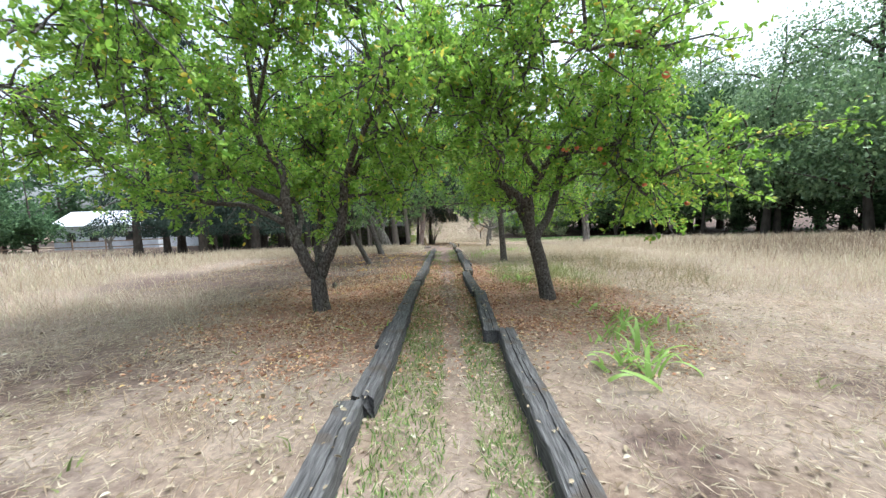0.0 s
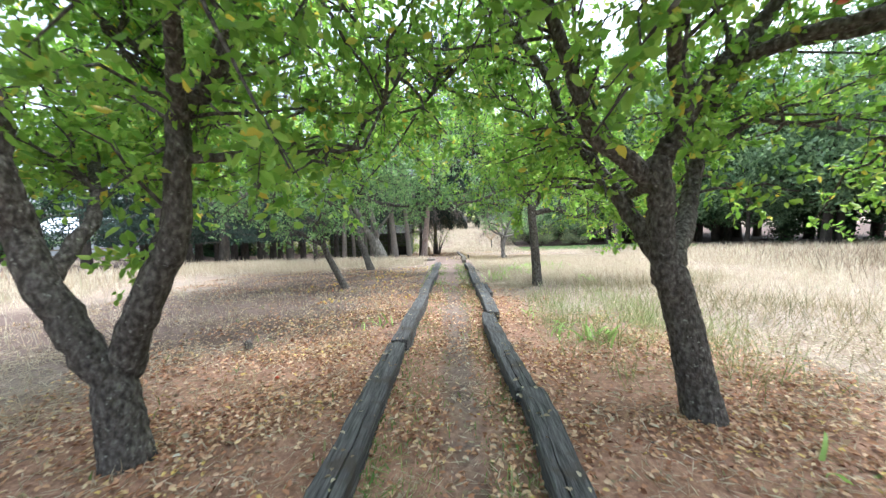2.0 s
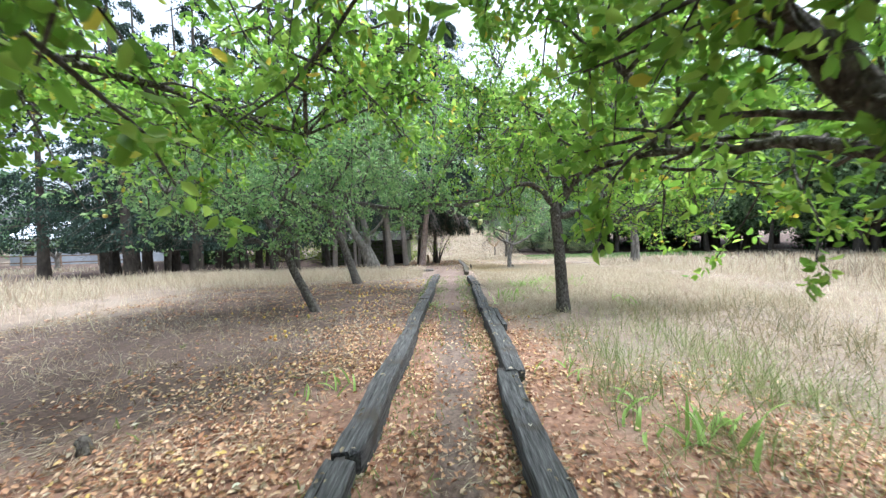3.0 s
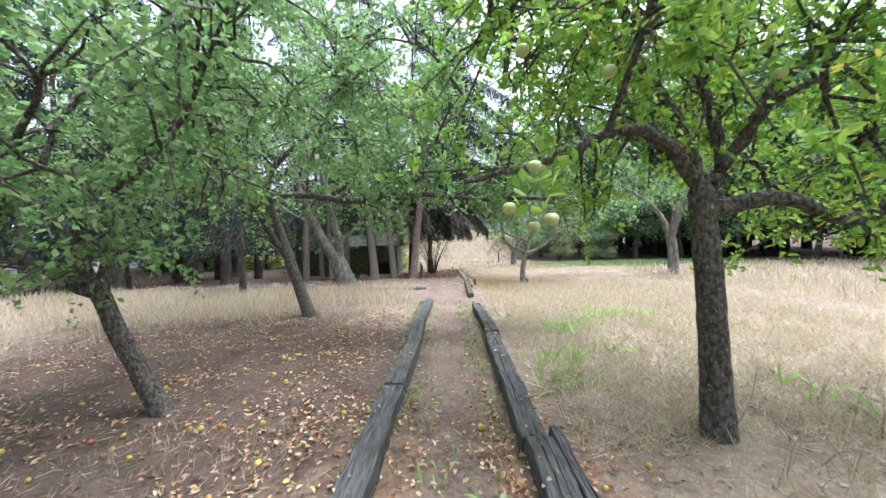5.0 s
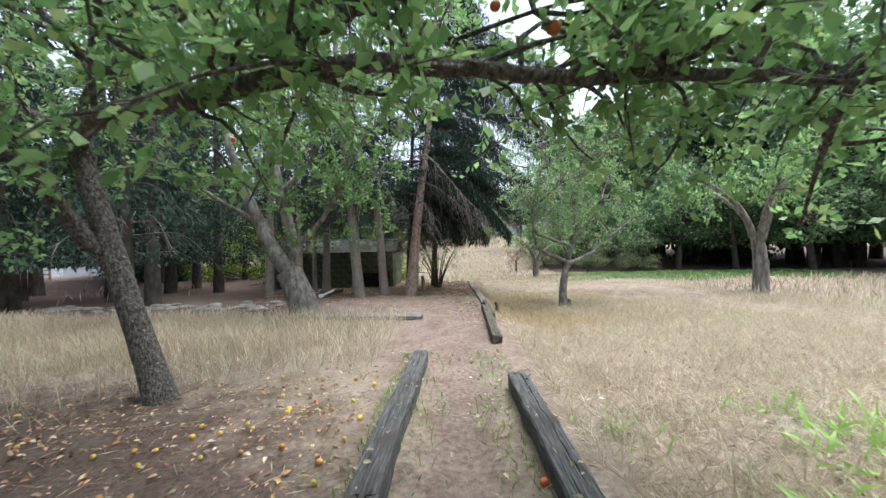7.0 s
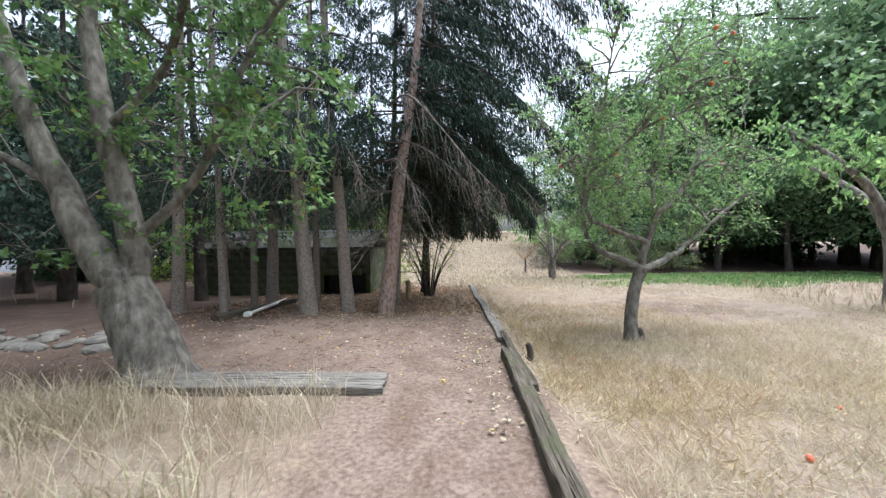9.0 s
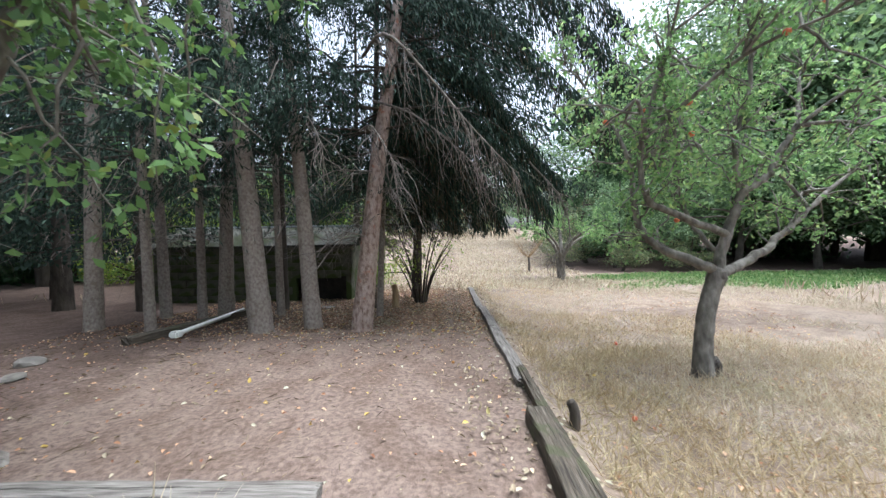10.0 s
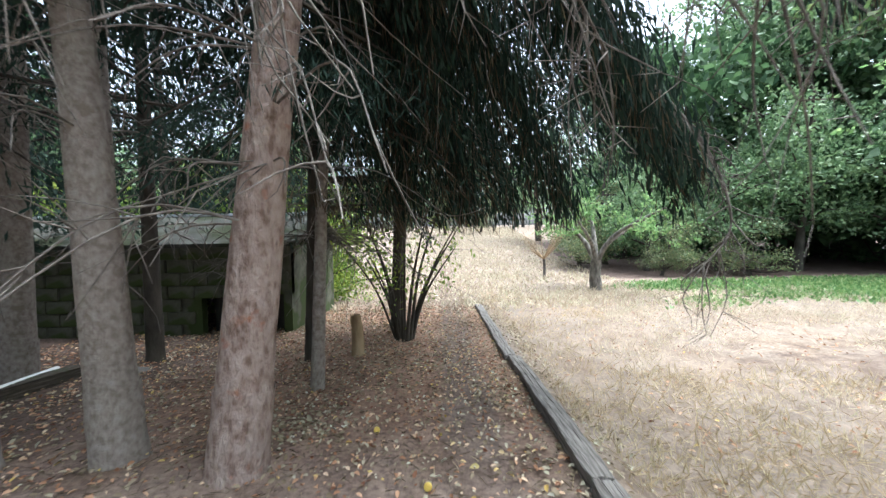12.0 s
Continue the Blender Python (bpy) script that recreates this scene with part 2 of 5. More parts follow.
def part_mesh(name, me, parent, label=""):
    ob = new(name, me)
    ob.parent = parent
    return tagged(ob, label)


def part(name, bm, mat, parent=None, label=""):
    me = bpy.data.meshes.new(name)
    bm.to_mesh(me)
    bm.free()
    me.materials.append(mat)
    ob = new(name, me)
    ob.parent = parent
    return tagged(ob, label)


def step(a, lo, hi):
    return np.clip((a - lo) / (hi - lo), 0, 1)


def gz(x, y):
    """Height of the ground."""
    z = np.interp(y, [0, 14, 16.6, 20, 22, 24, 25.5, 27.5, 30, 38, 45, 75, 110, 160], [0, 0, -.07, -.12, -.18, -.22, -.32, -.42, -.5, -.6, -.4, 1.6, 3, 3.5])
    z = z - 0.16 * step(np.asarray(x, dtype=float), 0.85, 1.35) * step(np.asarray(y, dtype=float), 18, 21) * step(-np.asarray(y, dtype=float), -31, -26)
    return z + 0.012 * np.sin(np.asarray(x) * 2.1 + np.asarray(y) * 1.3) + 0.01 * np.sin(np.asarray(x) * 4.7 - np.asarray(y) * 3.9)


def gzf(x, y):
    return float(gz(x, y))


class Wood:
    """Collects tapered tubes into one mesh."""

    def __init__(self):
        self.v, self.f, self.count = [], [], 0

    def tube(self, pts, r0, r1, sides=7, gnarl=0.0, flare=0.0):
        pts = np.asarray(pts, dtype=float)
        n = len(pts)
        d = np.gradient(pts, axis=0)
        d /= np.linalg.norm(d, axis=1)[:, None] + 1e-9
        up = np.array([0.31, 0.22, 0.92]) if abs(d[0][2]) < 0.8 else np.array([0.92, 0.3, 0.1])
        a = np.cross(d, up)
        a /= np.linalg.norm(a, axis=1)[:, None] + 1e-9
        b = np.cross(d, a)
        r = np.linspace(r0, r1, n)[:, None] * (1 + flare * np.exp(-np.linspace(0, 1, n) * 9)[:, None])
        th = np.linspace(0, 2 * math.pi, sides, endpoint=False)
        rr = r * (1 + gnarl * rng.normal(0, 1, (n, sides)))
        ring = pts[:, None, :] + rr[..., None] * (np.cos(th)[None, :, None] * a[:, None, :] + np.sin(th)[None, :, None] * b[:, None, :])
        self.v.append(ring.reshape(-1, 3))
        i = np.arange(n - 1)[:, None] * sides
        j = np.arange(sides)[None, :]
        k = (j + 1) % sides
        q = np.stack([i + j, i + k, i + sides + k, i + sides + j], axis=-1).reshape(-1, 4) + self.count
        self.f.append(q)
        self.count += n * sides

    def dome(self, p, d, r, sides=12):
        """Closes the end of a tube with a rounded cap."""
        d = d / np.linalg.norm(d)
        for a, b in ((0.0, 0.5), (0.5, 0.85), (0.85, 1.0)):
            self.tube(np.array([p + d * r * 0.8 * a, p + d * r * 0.8 * b]), r * math.sqrt(1 - a * a), r * math.sqrt(max(0.0004, 1 - b * b)), sides)

    def mesh(self, name, mat):
        return mesh_np(name, np.concatenate(self.v), np.concatenate(self.f), mat, True)


def curve(pts, n):
    """A smooth line of n points through pts (Catmull-Rom)."""
    p = np.asarray(pts, dtype=float)
    if len(p) == 2:
        return p[0] + np.linspace(0, 1, n)[:, None] * (p[1] - p[0])
    q = np.vstack([2 * p[0] - p[1], p, 2 * p[-1] - p[-2]])
    out = []
    for s in np.linspace(0, len(p) - 1 - 1e-6, n):
        i, t = int(s), s - int(s)
        a, b, c, d = q[i:i + 4]
        out.append(0.5 * (2 * b + (c - a) * t + (2 * a - 5 * b + 4 * c - d) * t * t + (3 * b - a - 3 * c + d) * t ** 3))
    return np.array(out)


def leaf_arrays(p, d, size, width=0.55, fold=0.25, up=None):
    """Folded oval leaves: base p, way d, length size; two quads each."""
    n = len(p)
    d = d / (np.linalg.norm(d, axis=1)[:, None] + 1e-9)
    side = np.cross(d, rng.normal(0, 1, (n, 3)) if up is None else up)
    side /= np.linalg.norm(side, axis=1)[:, None] + 1e-9
    nor = np.cross(side, d)
    s = np.asarray(size).reshape(-1, 1) * np.ones((n, 1))
    w = s * width * 0.5
    base, tip = p, p + d * s - nor * s * 0.12
    v = np.stack([base,
                  p + d * s * 0.3 + side * w * 0.9 + nor * w * fold, p + d * s * 0.7 + side * w * 0.75 + nor * w * fold * 0.6, tip,
                  p + d * s * 0.7 - side * w * 0.75 + nor * w * fold * 0.6, p + d * s * 0.3 - side * w * 0.9 + nor * w * fold], axis=1).reshape(-1, 3)
    i = np.arange(n)[:, None] * 6
    f = np.concatenate([i + np.array([[0, 3, 2, 1]]), i + np.array([[0, 5, 4, 3]])]).reshape(-1, 4)
    return v, f


def card_arrays(p, d, size, width):
    """Narrow tapered quads: base p, way d."""
    n = len(p)
    d = d / (np.linalg.norm(d, axis=1)[:, None] + 1e-9)
    side = np.cross(d, rng.normal(0, 1, (n, 3)))
    side /= np.linalg.norm(side, axis=1)[:, None] + 1e-9
    s = np.asarray(size).reshape(-1, 1) * np.ones((n, 1))
    w = np.asarray(width).reshape(-1, 1) * np.ones((n, 1))
    v = np.stack([p - side * w * 0.4, p + d * s * 0.5 - side * w * 0.6, p + d * s, p + d * s * 0.5 + side * w * 0.6], axis=1).reshape(-1, 3)
    return v, np.arange(n * 4).reshape(-1, 4)


def clear_of_path(p):
    """True where a leaf or twig leaves the walked line free."""
    return ~((np.abs(p[:, 0]) < 0.5) & (p[:, 2] < 1.85) & (p[:, 1] < 23.5))


# ---- ground ----
def axis(lo, hi, a, b, fine):
    near = np.arange(a, b, fine)
    left = a - np.cumsum(fine * 1.18 ** np.arange(1, 60))
    right = b + np.cumsum(fine * 1.18 ** np.arange(1, 60)) - fine
    return np.concatenate([left[left > lo][::-1], near, right[right < hi]])


def cover_of(x, y):
    """How far litter, bare earth and dark soil (also wood-edge shade) cover the ground (0 to 1)."""
    def blob(cx, cy, rx, ry):
        return np.clip(1.25 - np.hypot((x - cx) / rx, (y - cy) / ry), 0, 1)
    litter = np.maximum.reduce([blob(-1.3, 6.3, 2.3, 3.3), blob(1.6, 6.2, 1.9, 2.8), blob(0, 8.5, 1.8, 4.0), 0.6 * step(-x, -0.9, -0.55) * step(y, 23, 25.5) * step(-y, -34, -30)])
    earth = np.clip(1.2 - np.abs(x - 0.12) / 0.38, 0, 1) * step(y, 6, 10) * 0.9
    earth = np.maximum(earth, np.clip(1.15 - np.abs(x - 0.08) / 0.26, 0, 1) * (0.3 + 0.6 * step(y, 4.5, 7.5)))
    terrace = step(-x, -0.9, -0.55) * step(y, 20.2, 20.9) * step(-y, -33, -29)
    earth = np.maximum(earth, 0.75 * terrace * (1 - 0.6 * step(y, 23.5, 26)) * (1 - 0.9 * step(-x, 2.8, 4.4)))
    earth = np.maximum(earth, 0.95 * np.clip(1.3 - np.abs(x + 0.05) / 1.15, 0, 1) * step(y, 16, 18) * step(-y, -22, -20.5))
    soil_and_shade = np.maximum.reduce([blob(-4.6, 9.6, 4.6, 2.8) * 1.1, blob(-3.0, 13.3, 3.6, 3.9) * 1.2, blob(-3.6, 3.4, 2.4, 1.6) * 0.55, blob(-2.2, 1.6, 1.2, 0.8) * 0.45, blob(3.6, 2.6, 1.6, 0.9) * 0.6, blob(1.3, 1.9, 0.5, 0.9) * 0.6, terrace * step(-x, 1.5, 4) * 0.9,
                              # the x > 5, y > 35 term paints canopy shade under the right wood edge
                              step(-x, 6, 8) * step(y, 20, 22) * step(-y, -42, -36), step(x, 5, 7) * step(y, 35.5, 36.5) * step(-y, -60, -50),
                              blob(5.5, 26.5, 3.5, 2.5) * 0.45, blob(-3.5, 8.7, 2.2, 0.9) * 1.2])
    return litter, earth, soil_and_shade


def build_ground():
    xs, ys = axis(-170, 170, -6, 8, 0.13), axis(-60, 190, 0, 34, 0.13)
    gx, gy = np.meshgrid(xs, ys)
    z = gz(gx, gy)
    near = step(-np.abs(gx), -20, -8)
    z = z + near * 0.011 * (rng.random(z.shape) - 0.5)
    litter, earth, soil_and_shade = cover_of(gx, gy)
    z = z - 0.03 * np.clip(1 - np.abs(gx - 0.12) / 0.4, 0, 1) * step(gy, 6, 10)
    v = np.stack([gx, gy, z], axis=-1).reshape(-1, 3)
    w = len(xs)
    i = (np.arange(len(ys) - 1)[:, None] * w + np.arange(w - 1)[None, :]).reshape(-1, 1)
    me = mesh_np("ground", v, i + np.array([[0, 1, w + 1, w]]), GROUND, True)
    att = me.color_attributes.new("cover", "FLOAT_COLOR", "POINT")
    col = np.stack([litter, earth, soil_and_shade, np.ones_like(soil_and_shade)], axis=-1).astype(np.float32)
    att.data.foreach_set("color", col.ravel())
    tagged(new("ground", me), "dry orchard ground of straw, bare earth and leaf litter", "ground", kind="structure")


build_ground()
BOUGHS = {
    'a': [
        (0.14, 0.118, [(-1.94, 5.70, -0.06), (-1.99, 5.70, 0.46)]),
        (0.1, 0.075, [(-2.04, 5.70, 0.53), (-2.20, 5.63, 0.94), (-2.31, 5.57, 1.36), (-2.35, 5.50, 1.76)]),
        (0.07, 0.03, [(-2.47, 5.70, 1.78), (-2.40, 5.53, 2.22), (-2.54, 5.37, 2.56), (-2.55, 5.20, 2.90)]),
        (0.06, 0.02, [(-2.44, 5.70, 1.69), (-2.89, 5.55, 1.93), (-3.19, 5.40, 2.21), (-3.51, 5.25, 2.47), (-3.82, 5.10, 2.83)]),
        (0.05, 0.018, [(-2.38, 5.70, 1.39), (-3.02, 5.78, 1.69), (-3.69, 5.85, 1.79), (-4.25, 5.92, 1.86), (-4.94, 6.00, 2.08)]),
        (0.085, 0.03, [(-1.97, 5.70, 0.5), (-2.08, 6.05, 0.95), (-2.14, 6.35, 1.5), (-2.08, 6.50, 2.18), (-2.06, 6.60, 3.00)]),
        (0.05, 0.02, [(-1.86, 5.70, 1.23), (-2.40, 6.10, 1.66), (-2.89, 6.50, 1.80), (-3.56, 6.90, 2.16)]),
        (0.1, 0.035, [(-1.91, 5.70, 0.61), (-1.68, 5.70, 1.10), (-1.51, 5.70, 1.46), (-1.48, 5.70, 1.99), (-1.25, 5.70, 2.28), (-0.93, 5.70, 2.90)]),
        (0.032, 0.01, [(-1.54, 5.70, 1.75), (-1.17, 5.78, 1.80), (-0.85, 5.88, 1.82), (-0.52, 6.0, 1.88)]),
        (0.05, 0.02, [(-1.48, 5.70, 1.99), (-1.23, 5.30, 2.39), (-0.89, 4.90, 2.73), (-0.61, 4.50, 2.86)]),
        (0.05, 0.015, [(-1.99, 6.38, 2.18), (-2.6, 7.3, 2.5), (-2.2, 8.3, 2.55), (-1.3, 9.1, 2.35)]),
        (0.05, 0.015, [(-2.40, 6.10, 1.66), (-3.4, 7.2, 2.3), (-3.6, 8.2, 2.6), (-3.2, 9.0, 2.5)]),
    ],
    'b': [
        (0.122, 0.108, [(1.77, 6.10, -0.10), (1.63, 6.10, 0.54), (1.52, 6.10, 0.98)]),
        (0.075, 0.025, [(1.45, 6.10, 1.03), (1.36, 6.4, 1.48), (1.16, 6.58, 1.87), (1.03, 6.65, 2.13), (0.85, 6.75, 2.6), (0.6, 6.9, 3.1)]),
        (0.1, 0.08, [(1.49, 6.10, 0.97), (1.45, 6.10, 1.39), (1.43, 6.10, 1.73)]),
        (0.075, 0.03, [(1.43, 6.10, 1.62), (1.28, 6.10, 1.75), (1.08, 6.10, 1.88), (0.90, 6.08, 2.14), (0.74, 6.05, 2.55), (0.53, 6.0, 2.98), (0.35, 5.9, 3.3)]),
        (0.08, 0.03, [(1.60, 6.12, 0.98), (1.84, 6.42, 1.35), (2.0, 6.6, 1.65), (2.12, 6.7, 1.95), (2.14, 6.65, 2.25), (2.42, 6.6, 2.7), (2.81, 6.6, 3.31)]),
        (0.075, 0.03, [(1.44, 6.10, 1.70), (1.57, 6.12, 1.94), (1.75, 6.12, 2.24), (2.05, 6.05, 2.6), (2.3, 5.9, 2.9)]),
        (0.04, 0.015, [(2.1, 6.68, 1.9), (2.35, 6.7, 2.02), (2.55, 6.7, 2.12), (2.85, 6.6, 2.08)]),
        (0.05, 0.02, [(1.65, 6.10, 2.02), (1.35, 5.77, 2.28), (1.20, 5.43, 2.48), (0.94, 5.10, 2.53)]),
        (0.04, 0.015, [(1.45, 6.10, 1.58), (1.41, 6.50, 1.56), (1.31, 6.90, 1.67), (1.07, 7.30, 1.73)]),
        (0.05, 0.015, [(1.85, 6.10, 2.35), (2.15, 5.5, 2.35), (2.4, 4.9, 2.0), (2.5, 4.5, 1.6)]),
        (0.05, 0.015, [(2.0, 6.60, 1.7), (2.3, 7.1, 2.0), (2.2, 8.1, 2.0), (1.6, 9.0, 1.8)]),
        (0.04, 0.015, [(1.9, 6.10, 2.45), (2.4, 5.6, 2.35), (2.7, 5.1, 2.1), (2.85, 4.8, 1.8)]),
    ],
    'c': [
        (0.08, 0.07, [(-2.39, 12.30, -0.03), (-2.80, 12.30, 0.69), (-2.95, 12.30, 1.08)]),
        (0.075, 0.025, [(-2.97, 12.30, 1.06), (-3.29, 12.30, 1.69), (-3.65, 12.30, 2.19), (-4.07, 12.30, 2.39), (-4.65, 12.30, 2.75)]),
        (0.05, 0.02, [(-3.01, 12.30, 1.02), (-3.43, 12.20, 1.32), (-4.00, 12.10, 1.45), (-4.47, 12.00, 1.66)]),
        (0.05, 0.02, [(-2.95, 12.30, 1.08), (-2.97, 12.43, 1.52), (-3.16, 12.55, 2.04), (-3.05, 12.68, 2.65), (-2.87, 12.80, 3.35)]),
        (0.03, 0.015, [(-3.14, 12.30, 1.42), (-2.73, 12.10, 1.82), (-2.12, 11.90, 2.07), (-1.64, 11.70, 2.47)]),
    ],
    'd': [
        (0.096, 0.082, [(1.96, 11.70, 0.09), (1.89, 11.70, 1.04), (1.83, 11.70, 1.71)]),
        (0.058, 0.018, [(1.85, 11.70, 1.73), (1.48, 11.65, 2.10), (1.20, 11.60, 2.14), (0.88, 11.55, 1.97), (0.20, 11.50, 1.81)]),
        (0.062, 0.022, [(2.05, 11.70, 1.59), (2.38, 11.70, 1.69), (2.86, 11.70, 1.55), (3.46, 11.70, 1.79), (3.98, 11.70, 2.04)]),
        (0.06, 0.02, [(1.88, 11.70, 1.71), (2.04, 11.83, 1.99), (2.01, 11.97, 2.68), (2.19, 12.10, 3.36)]),
        (0.05, 0.02, [(1.96, 11.70, 1.97), (2.20, 11.53, 2.34), (2.46, 11.37, 2.62), (2.59, 11.20, 2.82)]),
        (0.05, 0.02, [(1.85, 11.70, 1.75), (1.69, 11.90, 2.43), (1.45, 12.10, 3.00), (1.23, 12.30, 3.56)]),
    ],
    'e': [
        (0.112, 0.092, [(-2.66, 16.50, -0.08), (-3.16, 16.55, 1.27), (-3.56, 16.60, 2.42)]),
        (0.075, 0.02, [(-3.65, 16.60, 2.49), (-4.37, 16.52, 2.80), (-4.77, 16.45, 3.06), (-5.22, 16.38, 3.44), (-5.80, 16.30, 3.69)]),
        (0.09, 0.03, [(-3.05, 16.60, 1.15), (-3.35, 16.40, 1.55), (-3.50, 16.10, 2.05), (-4.00, 15.80, 2.35), (-5.00, 15.60, 2.40)]),
        (0.07, 0.025, [(-3.49, 16.60, 2.49), (-3.33, 16.65, 3.02), (-2.71, 16.70, 3.58), (-2.21, 16.75, 4.22), (-2.01, 16.80, 4.88)]),
        (0.065, 0.02, [(-3.52, 16.60, 2.42), (-2.6, 15.8, 2.25), (-1.4, 14.95, 2.02), (-0.4, 14.7, 2.06), (0.3, 14.68, 2.0), (1.0, 14.7, 1.97), (1.75, 14.75, 1.98)]),
        (0.03, 0.012, [(-0.6, 14.75, 2.03), (-0.52, 14.7, 2.24), (-0.25, 14.75, 2.36), (0.1, 14.9, 2.3)]),
        (0.04, 0.015, [(-2.64, 16.60, 3.53), (-1.92, 16.87, 3.78), (-1.10, 17.13, 4.04), (-0.35, 17.40, 4.63)]),
        (0.04, 0.015, [(-3.29, 16.60, 3.00), (-3.48, 16.33, 3.43), (-3.55, 16.07, 3.86), (-3.64, 15.80, 4.21)]),
    ],
    'f': [
        (0.1, 0.085, [(2.86, 22.95, -0.36), (2.88, 22.95, 0.23), (3.00, 22.95, 0.79)]),
        (0.06, 0.02, [(2.94, 22.95, 0.82), (2.46, 23.00, 1.01), (2.22, 23.05, 1.31), (2.13, 23.10, 1.91), (2.01, 23.15, 2.38)]),
        (0.06, 0.03, [(3.02, 22.95, 0.76), (3.13, 22.95, 1.24), (3.26, 22.95, 1.62), (3.58, 22.95, 1.85), (3.85, 22.95, 2.35)]),
        (0.045, 0.015, [(3.09, 22.95, 1.19), (2.59, 22.87, 1.39), (2.17, 22.79, 1.61), (2.08, 22.71, 2.17), (2.21, 22.63, 2.77), (2.27, 22.55, 3.16)]),
        (0.06, 0.025, [(3.09, 22.95, 0.75), (3.56, 23.08, 0.94), (4.04, 23.22, 1.23), (4.61, 23.35, 1.71)]),
        (0.03, 0.015, [(3.26, 22.95, 1.62), (3.16, 22.95, 2.14), (3.33, 22.95, 2.83), (3.37, 22.95, 3.33)]),
        (0.03, 0.012, [(2.99, 22.95, 1.00), (2.90, 23.25, 1.31), (2.97, 23.55, 1.95), (3.26, 23.85, 2.91)]),
    ],
    'h': [
        (0.32, 0.25, [(-3.08, 20.85, -0.25), (-3.16, 20.85, 0.15), (-3.3, 20.85, 0.5), (-3.45, 20.85, 0.85)]),
        (0.2, 0.06, [(-3.45, 20.85, 0.8), (-3.74, 20.85, 1.3), (-4.1, 20.85, 2.05), (-4.42, 20.85, 2.8), (-4.9, 20.9, 4.3)]),
        (0.17, 0.05, [(-3.42, 20.85, 0.8), (-3.36, 20.87, 1.3), (-3.62, 20.9, 2.6), (-3.85, 21.0, 4.0), (-3.6, 21.2, 5.5)]),
        (0.06, 0.02, [(-3.36, 20.9, 1.3), (-2.6, 21.0, 2.15), (-2.03, 20.9, 3.23), (-1.15, 20.7, 4.24)]),
        (0.05, 0.02, [(-4.0, 20.85, 1.9), (-4.9, 20.7, 2.4), (-5.6, 20.5, 2.9), (-6.2, 20.3, 3.6)]),
        (0.05, 0.02, [(-3.55, 20.9, 2.5), (-2.90, 20.9, 3.29), (-2.35, 20.6, 3.98), (-1.46, 20.3, 4.49)]),
    ],
}


# ---- trees ----
def nearest_on(lines, p):
    best = min(((np.linalg.norm(q - p, axis=1).min(), q[np.linalg.norm(q - p, axis=1).argmin()]) for q in lines), key=lambda t: t[0])
    return best[1]


def grow(wood, lines, seed, subs, sub_len, twig_len, leaves_per, leaf_size, droop=0.25, sides=5, first=0.3):
    """Side branches and twigs on the limb lines; returns leaf bases and ways."""
    r = np.random.default_rng(seed)
    base, way = [], []
    for line, r1, count in lines:
        n = len(line)
        seg = np.linalg.norm(np.diff(line, axis=0), axis=1).sum()
        for _ in range(max(3, int(count * subs * seg))):
            i = int(r.uniform(first, 1.0) * (n - 1))
            d = line[min(i + 1, n - 1)] - line[max(i - 1, 0)]
            d = d / (np.linalg.norm(d) + 1e-9)
            w = d * 0.55 + r.normal(0, 0.65, 3) + np.array([0, 0, 0.25])
            w /= np.linalg.norm(w)
            ln = sub_len * r.uniform(0.45, 1.15)
            t = np.linspace(0, 1, 6)[:, None]
            wob = np.cumsum(r.normal(0, 0.05, (6, 3)), axis=0) * ln
            wob -= wob[0]
            br = line[i] + w * ln * t + np.array([0, 0, -droop * ln]) * t ** 2 + wob
            if not clear_of_path(br).all() or br[:, 2].min() < (1.5 if abs(br[-1, 0]) < 1.7 else 1.05):
                continue
            wood.tube(br, 0.014, 0.004, sides)
            tw = int(ln * 11)
            for s in r.uniform(0.15, 1.0, tw):
                k = s * 5
                a, f = int(min(k, 4)), k - int(min(k, 4))
                p0 = br[a] * (1 - f) + br[a + 1] * f
                tdir = w * 0.5 + r.normal(0, 0.7, 3) + np.array([0, 0, 0.1])
                tdir /= np.linalg.norm(tdir)
                tl = twig_len * r.uniform(0.4, 1.2)
                p1 = p0 + tdir * tl + np.array([0, 0, -0.06])
                if r.random() < 0.3:
                    wood.tube([p0, p1], 0.0045, 0.002, 3)
                m = r.poisson(leaves_per)
                u = r.uniform(0.1, 1.05, (m, 1))
                base.append(p0 + (p1 - p0) * u + r.normal(0, 0.015, (m, 3)))
                way.append(tdir * 0.5 + r.normal(0, 0.75, (m, 3)) + np.array([0, 0, -0.2]))
    base, way = np.concatenate(base), np.concatenate(way)
    keep = clear_of_path(base + way * 0.05) & (base[:, 2] > 0.75)
    return base[keep], way[keep]


def apple_arrays(radius, rings=7, sides=12):
    v = []
    for i in range(rings + 1):
        a = math.pi * i / rings
        rr = radius * math.sin(a) * (1 + 0.08 * math.cos(a))
        z = radius * 0.92 * math.cos(a) - 0.28 * radius * math.exp(-(a / 0.35) ** 2) + 0.12 * radius * math.exp(-((math.pi - a) / 0.3) ** 2)
        v += [(rr * math.cos(2 * math.pi * j / sides), rr * math.sin(2 * math.pi * j / sides), z) for j in range(sides)]
    f = [(i * sides + j, (i + 1) * sides + j, (i + 1) * sides + (j + 1) % sides, i * sides + (j + 1) % sides) for i in range(rings) for j in range(sides)]
    return v, f


APPLES = {k: mesh_np("apple", *apple_arrays(r), m, True) for k, r, m in (("red", 0.034, APPLE_RED), ("green", 0.036, APPLE_GREEN), ("yellow", 0.029, APPLE_YELLOW), ("orange", 0.029, APPLE_ORANGE))}


